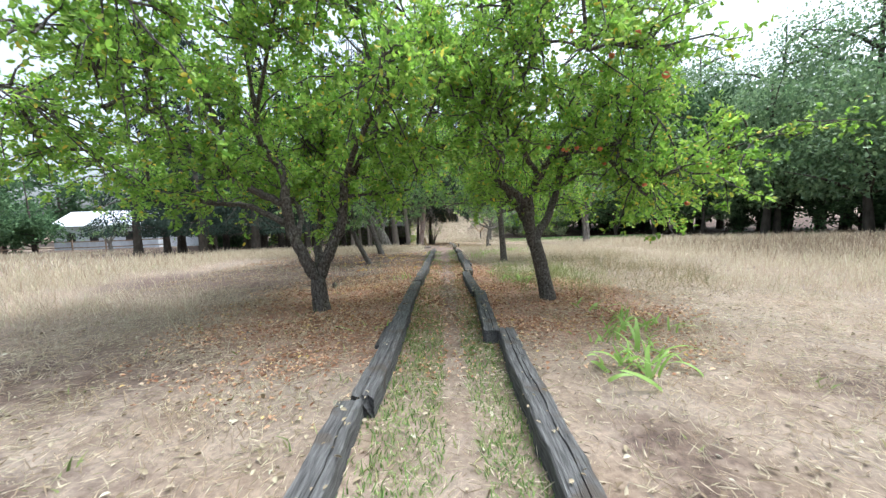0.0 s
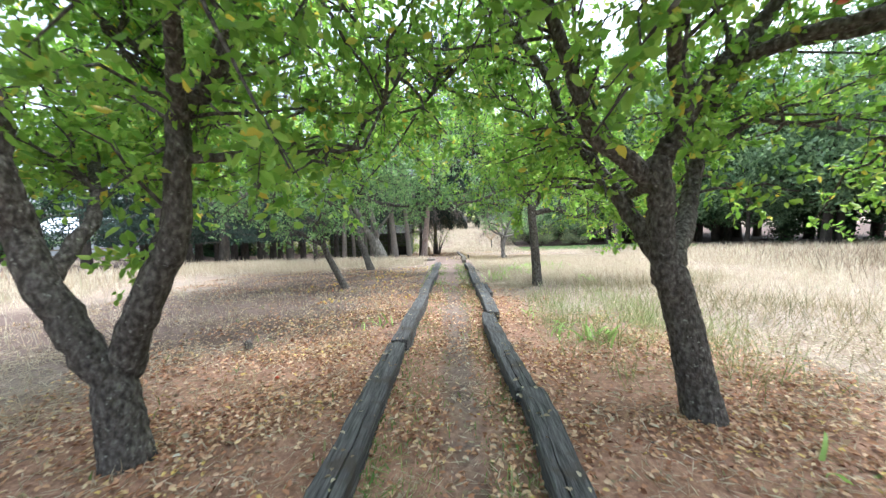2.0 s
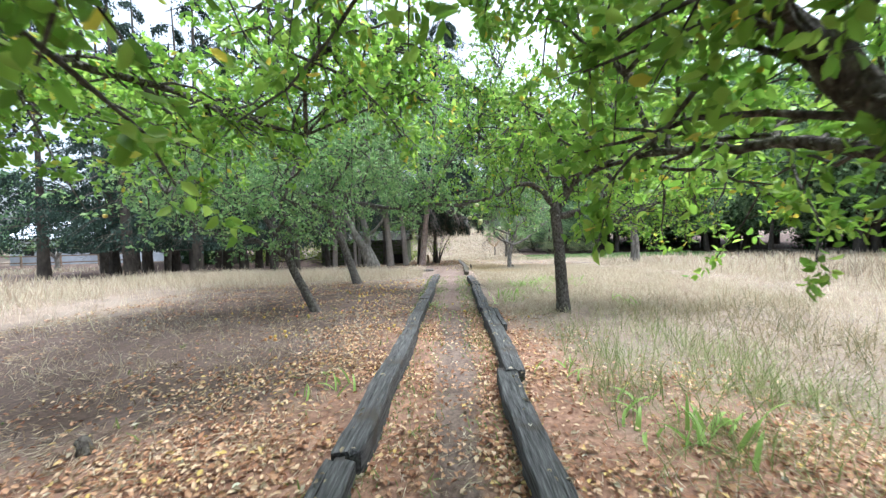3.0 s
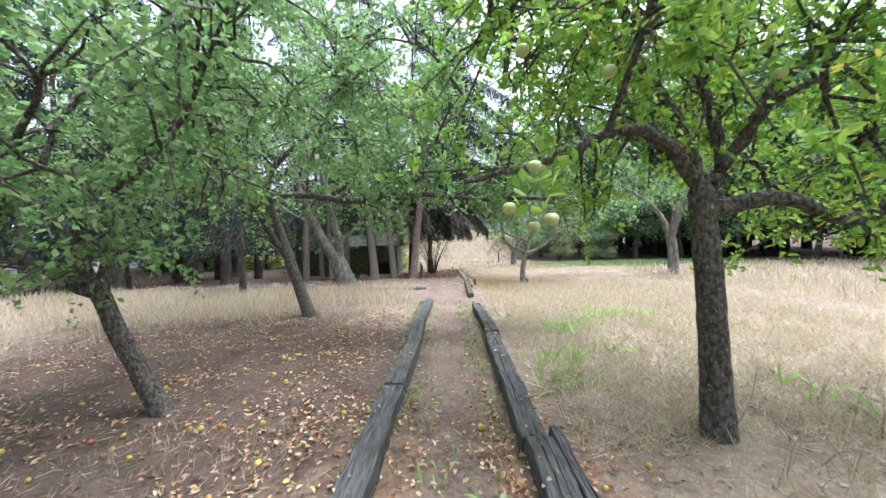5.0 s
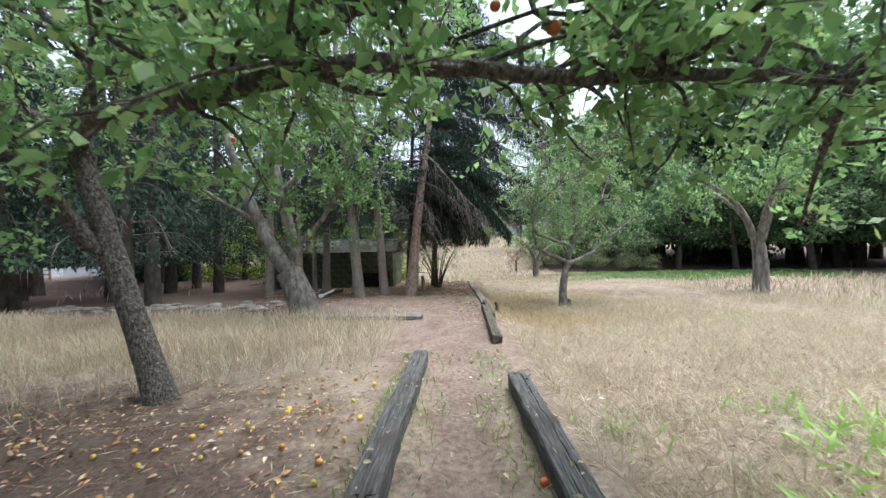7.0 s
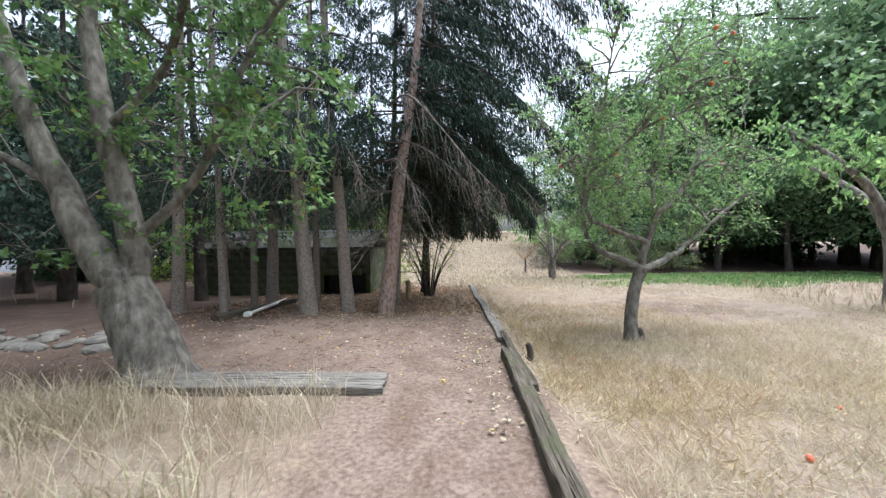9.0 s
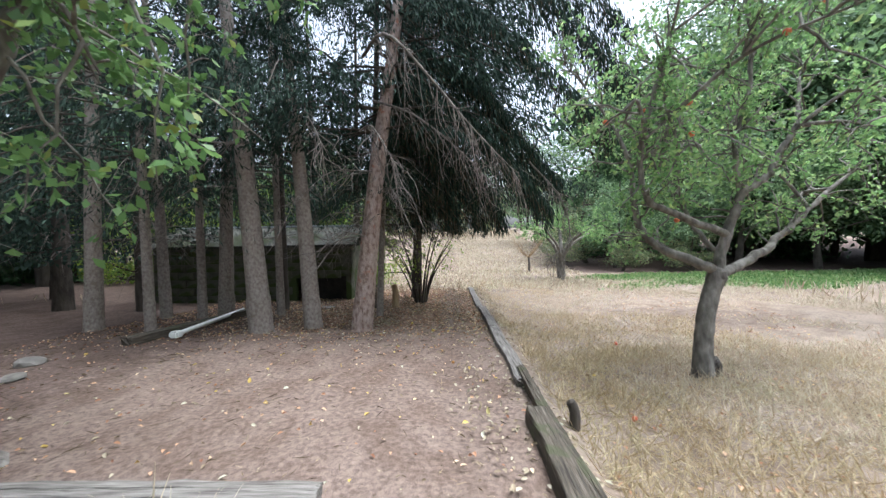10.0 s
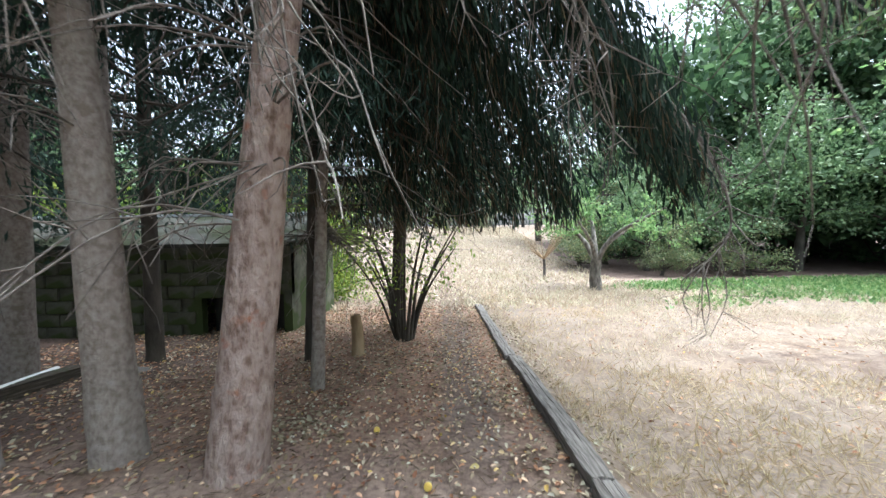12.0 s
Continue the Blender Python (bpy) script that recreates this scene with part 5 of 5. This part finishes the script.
def red_shrub(x, y):
    global rng
    rng = np.random.default_rng(93)
    root = tagged(new("bare_shrub"), "small reddish bare-twigged tree in far grass", "bush")
    root.location = (x, y, gzf(x, y))
    w, t = Wood(), Wood()
    w.tube(curve([(0, 0, -0.1), (0.03, 0, 0.4), (0, 0, 0.8)], 6), 0.06, 0.045, 8)
    for i in range(14):
        a = rng.uniform(0, 6.28)
        e = np.array([math.cos(a) * 0.8, math.sin(a) * 0.8, rng.uniform(1.2, 2.1)])
        ln = curve([(0, 0, 0.7), e * 0.6 + np.array([0, 0, 0.2]), e], 8)
        t.tube(ln, 0.018, 0.004, 5)
        for _ in range(6):
            p = ln[rng.integers(3, 8)]
            t.tube(np.array([p, p + rng.normal(0, 0.2, 3) + np.array([0, 0, 0.15])]), 0.006, 0.003, 3)
    part_mesh("trunk", w.mesh("trunk", BARK), root)
    tagged(part_mesh("twig_work", t.mesh("twig_work", CUT_WOOD), root), kind="stuff")


red_shrub(3.9, 37.0)


# ---- ground plants ----
def strap_meshes(seed, count):
    r = np.random.default_rng(seed)
    out = []
    for _ in range(count):
        ln, w, bend = r.uniform(0.3, 0.58), r.uniform(0.018, 0.034), r.uniform(0.15, 0.75)
        v = []
        for i in range(8):
            t = i / 7
            x = bend * ln * t * t
            z = ln * t * (1 - 0.55 * bend * t * t)
            ww = w * (1 - t ** 3) + 0.001
            v += [(x, -ww, z), (x + 0.002, 0, z - 0.25 * ww), (x, ww, z)]
        f = [(i * 3 + j, i * 3 + j + 1, i * 3 + j + 4, i * 3 + j + 3) for i in range(7) for j in range(2)]
        out.append(mesh_np("strap_leaf", v, f, IRIS, True))
    return out


STRAPS = strap_meshes(5, 7)


def iris(x, y, n, s, seed, label="clump of light green strap leaves in litter"):
    r = np.random.default_rng(seed)
    root = tagged(new("iris_clump"), label, "plant", "iris clumps")
    root.location = (x, y, gzf(x, y) - 0.01)
    for i in range(n):
        b = part_mesh("strap_leaf", STRAPS[r.integers(len(STRAPS))], root)
        b.location = (r.normal(0, 0.15), r.normal(0, 0.15), 0)
        b.rotation_euler = (r.normal(0, 0.4), r.normal(0.5, 0.4), r.uniform(0, 6.28))
        q = s * r.uniform(0.7, 1.2)
        b.scale = (q, q, q)


for i, (x, y, n, s) in enumerate(((1.62, 3.0, 18, .8), (1.95, 3.35, 14, .75), (2.1, 4.1, 12, .7), (2.35, 4.7, 12, .8), (1.75, 3.8, 10, .7), (2.6, 4.2, 9, .7), (2.15, 5.3, 8, .6), (1.35, 13.2, 14, .75), (1.5, 13.5, 12, .75), (1.25, 12.7, 10, .8),
                                  (1.75, 14.7, 16, .9), (2.0, 14.85, 14, .8), (2.5, 15.4, 16, .8), (2.85, 15.7, 18, .85), (3.2, 15.75, 16, .8), (3.55, 15.6, 12, .75), (2.6, 16.1, 12, .7), (3.3, 14.6, 8, .8), (1.3, 15.8, 8, .6), (2.15, 13.6, 8, .9), (1.1, 8.9, 9, .55), (-1.0, 8.8, 14, .5), (-0.95, 4.6, 10, .45), (-0.27, 12.1, 12, .33), (0.1, 11.3, 9, .3), (1.7, 7.8, 14, .75), (1.4, 8.1, 9, .6), (3.3, 12.3, 10, .6))):
    far = y > 12.5 and x > 1
    iris(x, y, int(n * 1.9) if far else int(n * 1.3), s * (0.62 if far else 0.9), 300 + i)


def scatter(n, x0, x1, y0, y1, weight, seed):
    r = np.random.default_rng(seed)
    x, y = r.uniform(x0, x1, n), r.uniform(y0, y1, n)
    k = r.random(n) < weight(x, y)
    return x[k], y[k]


def patchy(x, y, s=1.0):
    return 0.5 + 0.25 * np.sin(1.7 * s * x + 0.9 * np.sin(1.3 * s * y)) + 0.25 * np.sin(2.3 * s * y + 1.1 * np.sin(0.8 * s * x))


def blades(name, label, mat, x, y, h, w, lean, seed, simple=False):
    global rng
    rng = np.random.default_rng(seed)
    n = len(x)
    p = np.stack([x, y, gz(x, y) - 0.01], axis=1)
    d = rng.normal(0, 1, (n, 3)) * lean + np.array([0, 0, 1.0])
    d[:, 2] = np.maximum(np.abs(d[:, 2]), 0.12)
    hh = h * rng.uniform(0.5, 1.2, n)
    d /= np.linalg.norm(d, axis=1)[:, None]
    a = rng.uniform(0, 2 * math.pi, n)
    side = np.stack([np.cos(a), np.sin(a), np.zeros(n)], axis=1)
    out = np.stack([-np.sin(a), np.cos(a), np.zeros(n)], axis=1) * rng.uniform(0.1, 0.5, (n, 1)) * hh[:, None]
    ww = (w * rng.uniform(0.6, 1.3, n))[:, None]
    mid, tip = p + d * hh[:, None] * 0.55 + out * 0.25, p + d * hh[:, None] + out - np.array([0, 0, 0.12]) * hh[:, None]
    v = np.stack([p - side * ww * 0.5, p + side * ww * 0.5, mid - side * ww * 0.45, mid + side * ww * 0.45, tip - side * ww * 0.08, tip + side * ww * 0.08], axis=1).reshape(-1, 3)
    i = np.arange(n)[:, None] * 6
    f = np.concatenate([i + np.array([[0, 1, 3, 2]]), i + np.array([[2, 3, 5, 4]])])
    if simple:
        v, f = card_arrays(p, d, hh, ww)
    tagged(new(name, mesh_np(name, v, f, mat)), label, "grass", kind="stuff")


def debris(name, label, mat, n, x0, x1, y0, y1, weight, seed):
    """Tiny broken stalks and crumbs lying flat."""
    global rng
    x, y = scatter(n, x0, x1, y0, y1, weight, seed)
    rng = np.random.default_rng(seed + 1)
    k = len(x)
    p = np.stack([x, y, gz(x, y) + 0.014], axis=1)
    d = rng.normal(0, 1, (k, 3)) * np.array([1, 1, 0.12])
    v, f = card_arrays(p, d, rng.uniform(0.02, 0.14, k), rng.uniform(0.003, 0.007, k))
    tagged(new(name, mesh_np(name, v, f, mat)), label, "debris", kind="stuff")


def off_path(x, y):
    return (x < -0.95) | (x > 1.02)


def tall_weight(x, y):
    left = step(-x, 3.0 + 0.8 * np.sin(y), 5.0) * step(y, 4, 6.5) * step(-y, -20.4, -19.6) * (1 - 0.9 * ((x > -8.2) & (y > 7.0) & (y < 15.5)))
    right = step(x, 2.0, 3.2) * step(y + 0.35 * x, 7.0, 8.6) * step(-y, -13, -11)
    strip = ((x < -0.9) & (x > -13) & (y > 17.1 + 0.3 * np.sin(3 * x)) & (y < 20.2)) * 0.9
    right2 = (x > 8) * step(y, 10, 14) * 0.6
    return np.clip(np.maximum.reduce([left, right, strip, right2]) * (0.35 + 0.65 * patchy(x, y)), 0, 1)


x, y = scatter(170000, -13, 13, 4, 26, lambda x, y: tall_weight(x, y) * (np.hypot(x * 0.7, y - 11) < 14), 401)
far_side = (x < 0) | (x > 5.5 + 0.6 * np.sin(1.7 * y))
blades("dry_grass", "tall pale dry meadow grass", STRAW, x[far_side], y[far_side], 0.4, 0.006, 0.42, 402)
blades("soft_grass", "tall soft green and straw grass", MEADOW, x[~far_side], y[~far_side], 0.42, 0.0048, 0.55, 425)
x, y = scatter(60000, -34, 34, 2, 48, lambda x, y: (np.abs(x) > 9) * (1 - 0.97 * ((x < -6) & (y > 20) & (y < 40) & (x > -22))) * (y < 30), 403)
blades("meadow_grass", "far pale meadow grass in tufts", STRAW, x, y, 0.4, 0.03, 0.3, 404, True)
x, y = scatter(170000, -9, 14, 30.5, 90, lambda x, y: (0.3 + 0.7 * patchy(x, y, 0.6)) * (np.abs(x - 1.5 - 0.04 * (y - 31)) < 4 + 0.07 * (y - 31)), 461)
blades("clearing_grass", "low pale grass in the bright clearing", STRAW, x, y, 0.2, 0.028, 0.9, 462, True)
x, y = scatter(50000, -11, -0.9, 17.0, 20.4, lambda x, y: (0.15 + 0.85 * patchy(x, y, 2.1) ** 2) * step(y, 17.0, 17.9) * (0.12 + 0.88 * step(-x, 0.9, 4.0)), 405)
blades("golden_grass", "tall golden dry grass strip before the terrace", STRAW, x, y, 0.36, 0.008, 0.32, 406)
x, y = scatter(150000, 0.95, 10, 11.5, 33, lambda x, y: 0.3 + 0.7 * patchy(x, y, 1.3) ** 1.5 - 0.55 * (np.hypot(x - 5.5, (y - 26.5) * 1.3) < 3), 407)
warm = (y > 19.5 + np.sin(2.1 * x)) & (x < 2.6 + 0.6 * np.sin(1.3 * y))
blades("matted_grass", "short matted straw on the meadow", STRAW, x[~warm], y[~warm], 0.16, 0.0055, 2.0, 408, True)
blades("warm_straw", "short golden straw on the sunny meadow", HAY, x[warm], y[warm], 0.13, 0.006, 2.8, 426, True)
x, y = scatter(110000, 0.95, 6.5, 11.5, 24, lambda x, y: 0.25 + 0.75 * patchy(x, y, 2.6) ** 2, 423)
warm = (y > 19 + np.sin(1.7 * x)) & (x < 2.4 + 0.6 * np.sin(1.9 * y))
blades("straw_mat", "lodged pale straw covering the ground", STRAW, x[~warm], y[~warm], 0.2, 0.006, 2.4, 424, True)
blades("golden_mat", "lodged golden straw beside the terrace", HAY, x[warm], y[warm], 0.2, 0.006, 2.6, 427, True)
x, y = scatter(26000, 0.95, 5.0, 20, 27, lambda x, y: patchy(x, y, 2.0), 409)
blades("straw_tufts", "golden straw tufts beside the terrace", HAY, x, y, 0.15, 0.006, 1.6, 410, True)
x, y = scatter(170000, -7, 7, -0.5, 12, lambda x, y: off_path(x, y) * (0.1 + 0.7 * patchy(x, y, 1.5) ** 2) * (1 - 0.75 * np.clip(cover_of(x, y)[0], 0, 1)) * (1 - 0.5 * np.clip(cover_of(x, y)[2], 0, 1)), 411)
blades("short_grass", "thin short dry grass on bare ground", STRAW, x, y, 0.12, 0.005, 1.8, 412, True)
x, y = scatter(60000, -0.62, 0.66, -0.5, 18, lambda x, y: np.clip(np.abs(x - 0.1) * 2.0 - 0.15, 0, 1) * (0.2 + 0.8 * patchy(x * 3, y, 1.4)) * 0.7 + (np.abs(x - 0.05) > 0.1) * (np.abs(x) < 0.5) * step(-y, -6.0, -4.0) * 1.0, 413)
blades("path_grass", "thin green and dry grass between the timbers", PATH_GRASS, x, y, 0.078, 0.007, 0.8, 414)
x, y = scatter(20000, 1.0, 4.2, 6.2, 12, lambda x, y: np.clip(1.2 - np.hypot((x - 2.3) / 1.3, (y - 8.6) / 2.4), 0, 1) * (0.15 + 0.85 * patchy(x, y, 3.0) ** 2), 415)
blades("green_grass", "tall green grass at the timber's side", GREEN_GRASS, x, y, 0.36, 0.0048, 0.55, 416)
x, y = scatter(26000, 8, 24, 6.5, 18, lambda x, y: step(x, 8, 11 + np.sin(y)) * step(-x, -24, -17) * step(-y, -18, -13.5) * step(y + 0.3 * x, 10.5, 13) * (0.25 + 0.75 * patchy(x, y, 1.1)), 463)
blades("dead_weeds", "tall brown dead weeds at the meadow's far side", DEAD_STALK, x, y, 0.62, 0.012, 0.4, 464)
x, y = scatter(16000, -3.6, 3.2, 2.5, 9.5, lambda x, y: off_path(x, y) * step(patchy(x, y, 3.3), 0.5, 0.9), 465)
blades("litter_stalks", "dry stalks standing in the leaf litter", HAY, x, y, 0.17, 0.0035, 1.0, 466)
x, y = scatter(9000, -3.5, 3.5, 1.5, 18, lambda x, y: (patchy(x, y, 3.1) > 0.86) & (np.abs(x) < 3.4), 417)
blades("green_tufts", "small green weeds in litter", GREEN_GRASS, x, y, 0.1, 0.012, 0.8, 418)
x, y = scatter(60000, 4.5, 19, 30, 35.5, lambda x, y: step(y, 30.2 + 0.6 * np.sin(x), 31.6 + 0.6 * np.sin(x)) * step(-y, -35.5, -34.5) * step(x, 5.5 + np.sin(2 * y), 8.0 + np.sin(2 * y)) * (0.3 + 0.7 * patchy(x, y, 1.4)), 419)
blades("ground_ivy", "low bright green ground cover at the wood's edge", IVY, x, y, 0.13, 0.05, 1.6, 420, True)
x, y = scatter(25000, -9, 0.6, 18, 33, lambda x, y: ((y > 20.6) & (y < 26) & (x > -1.2)) * 0.3 * patchy(x, y, 2), 421)
blades("terrace_straw", "scattered straw on the bare terrace", HAY, x, y, 0.08, 0.004, 3.0, 422)


def litter(name, label, mat, x, y, size, seed, lift=0.012):
    global rng
    rng = np.random.default_rng(seed)
    n = len(x)
    p = np.stack([x, y, gz(x, y) + lift + rng.uniform(0, 0.012, n)], axis=1)
    d = rng.normal(0, 1, (n, 3)) * np.array([1, 1, 0.25])
    up = rng.normal(0, 0.35, (n, 3)) + np.array([0, 0, 1.0])
    v, f = leaf_arrays(p, d, size * rng.uniform(0.5, 1.25, n), 0.6, 0.5, up)
    tagged(new(name, mesh_np(name, v, f, mat)), label, "leaves", kind="stuff")


x, y = scatter(220000, -5.5, 4.4, 0, 13, lambda x, y: np.clip(cover_of(x, y)[0] * 0.9, 0, 1) * (1 - 0.75 * (np.abs(x - 0.1) < 0.17 + 0.05 * np.sin(3 * y)) * (y > 5.5)) * (0.15 + 0.85 * step(patchy(x, y, 1.9), 0.2, 0.75)), 431)
litter("fallen_leaves", "red-brown fallen apple leaves", LITTER, x, y, 0.043, 432)
x, y = scatter(15000, -7, -0.7, 9, 17, lambda x, y: (0.15 + 0.85 * patchy(x, y, 2.1) ** 2) * 0.8 * (1 - 0.8 * step(-x, 1.8, 3.0) * step(-y, -12, -10.8)), 446)
litter("soil_leaves", "brown fallen leaves on dark soil", LITTER, x, y, 0.045, 447)
x, y = scatter(26000, -7, 5, -0.5, 18, lambda x, y: 0.25 + 0.3 * patchy(x, y, 1.9), 433)
k = np.random.default_rng(467).random(len(x)) > 0.65 * np.clip(cover_of(x, y)[2], 0, 1)
x, y = x[k], y[k]
litter("scattered_leaves", "scattered pale dry leaves on earth", LITTER_PALE, x, y, 0.045, 434)
x, y = scatter(40000, -6, 1.2, 19.5, 32, lambda x, y: 0.025 + 0.75 * step(y, 23.8, 26.5) * step(x, -5, -2.5) + 0.35 * (np.abs(x - 0.6) < 0.4), 435)
litter("terrace_leaves", "pale leaf litter on the terrace", LITTER_PALE, x, y, 0.042, 436)
x, y = scatter(24000, -6, 0.7, 20.9, 31, lambda x, y: 0.05 + 0.6 * step(y, 23.4, 25.5), 444)
litter("brown_litter", "brown leaf litter under the spruces", LITTER, x, y, 0.04, 445)
x, y = scatter(2500, -4, 0.6, 19.5, 27, lambda x, y: 0.035 + 0 * x, 437)
litter("yellow_leaves", "few yellow fallen leaves on earth", YELLOW_LITTER, x, y, 0.052, 438)
x, y = scatter(9000, 1.0, 7, 20, 31, lambda x, y: 0.35 * patchy(x, y, 2.2), 439)
litter("meadow_leaves", "brown leaves blown over the meadow", LITTER, x, y, 0.045, 440)
x, y = scatter(900, -1.7, -0.6, 24.9, 26.0, lambda x, y: np.clip(1.1 - np.hypot((x + 1.13) / 0.4, (y - 25.45) / 0.45), 0, 1) * 0.8, 442)
litter("bleached_leaves", "patch of bleached pale leaves on the terrace", LITTER_PALE, x, y, 0.06, 443)
# pale leaves lying on the timbers
r9 = np.random.default_rng(77)
y = r9.uniform(1, 17, 420)
x = np.where(r9.random(420) < 0.5, np.interp(y, [0, 7.7, 17.9], [-.7, -.57, -.37]), np.interp(y, [0.5, 3.9, 4.0, 8.7, 16.6], [.5, .66, .5, .6, .66])) + r9.normal(0, 0.055, 420)
litter("timber_leaves", "small pale leaves lying on the timbers", LITTER_PALE, x, y, 0.04, 441, 0.155)


# ---- windfalls, stones and rubble ----
def windfalls(spots, kind, label):
    r = np.random.default_rng(11)
    for x, y in spots:
        ob = tagged(new("apple", APPLES[kind]), label, "apple", "windfall apples")
        ob.location = (x, y, gzf(x, y) + 0.022)
        s = r.uniform(0.5, 0.88)
        ob.rotation_euler, ob.scale = (r.uniform(0, 3), r.uniform(0, 3), 0), (s, s, s)


r9 = np.random.default_rng(78)
spots = [(x, y) for x, y in zip(r9.normal(-2.4, 1.1, 90), r9.uniform(10.0, 15.6, 90)) if x < -0.75]
spots += [(x, y) for x, y in zip(r9.normal(-1.3, 0.45, 34), r9.uniform(13.5, 17.2, 34)) if x < -0.7]
spots += [(0.3, 11.9), (0.1, 12.5), (0.35, 14.2), (0.42, 15.9), (-0.2, 24.6), (-0.6, 25.3), (-0.05, 20.6), (0.1, 23.0), (0.95, 11.2), (1.3, 11.4), (1.6, 12.9)]
windfalls([s for i, s in enumerate(spots) if i % 4], "yellow", "yellow windfall apple lying on earth")
windfalls(spots[::4], "orange", "orange-brown rotting windfall apple on earth")
windfalls([(-1.6, 6.9), (-1.9, 12.1), (-2.6, 11.8), (1.6, 21.9), (2.4, 19.5), (2.5, 24.3), (0.55, 15.2), (-1.2, 16.4), (3.4, 20.3)], "red", "red windfall apple lying in dry grass")


def stone_mesh(seed, s):
    r = np.random.default_rng(seed)
    bm = bmesh.new()
    bmesh.ops.create_icosphere(bm, subdivisions=2, radius=s)
    for v in bm.verts:
        v.co = v.co * (1 + 0.18 * noise.noise(v.co * (2.2 / s) + Vector((seed, 0, 0)))) * 1.0
        v.co.z *= 0.55
    me = bpy.data.meshes.new("stone")
    bm.to_mesh(me)
    bm.free()
    me.materials.append(STONE)
    return me


ROCKS = [stone_mesh(3 + i, 0.1) for i in range(4)]
r9 = np.random.default_rng(79)
for i in range(70):
    x, y = r9.uniform(-10.5, -4.2), r9.normal(22.3, 0.35)
    ob = tagged(new("stone", ROCKS[i % 4]), "grey rubble stone in a low bank", "stone", "rubble bank stones")
    s = r9.uniform(0.5, 1.5)
    ob.matrix_basis = Matrix.Translation((x, y, gzf(x, y) + 0.02)) @ Matrix.Rotation(r9.uniform(0, 6), 4, "Z")
    ob.scale = (s * 1.3, s, s)
for x, y, s in ((-2.5, 4.55, 0.7), (-3.7, 26.9, 1.3), (-2.9, 27.7, 1.6)):
    ob = tagged(new("stone", ROCKS[0]), "flat pale stone set in earth", "stone")
    ob.matrix_basis = Matrix.Translation((x, y, gzf(x, y) - 0.01))
    ob.scale = (s * 1.4, s, s * 0.6)

debris("straw_crumbs", "broken straw stalks strewn on the ground", STRAW, 90000, -6, 6, -0.5, 8, lambda x, y: 0.2 + 0.6 * patchy(x, y, 2.2), 451)
debris("twig_crumbs", "broken dark twigs strewn on the ground", DEAD_WOOD, 14000, -6, 5, -0.5, 17, lambda x, y: 0.5 * patchy(x, y, 1.4), 453)
debris("terrace_crumbs", "broken needles and twigs on the terrace", NEEDLE_DEAD, 30000, -6, 0.7, 20.8, 31, lambda x, y: (0.3 + 0.6 * patchy(x, y, 1.8)) * (0.25 + 0.75 * step(y, 23, 25.5)), 455)
debris("soil_straw", "dead stalks strewn on dark soil", HAY, 13000, -7, -0.7, 8, 17, lambda x, y: 0.25 + 0.6 * patchy(x, y, 2.8), 457)
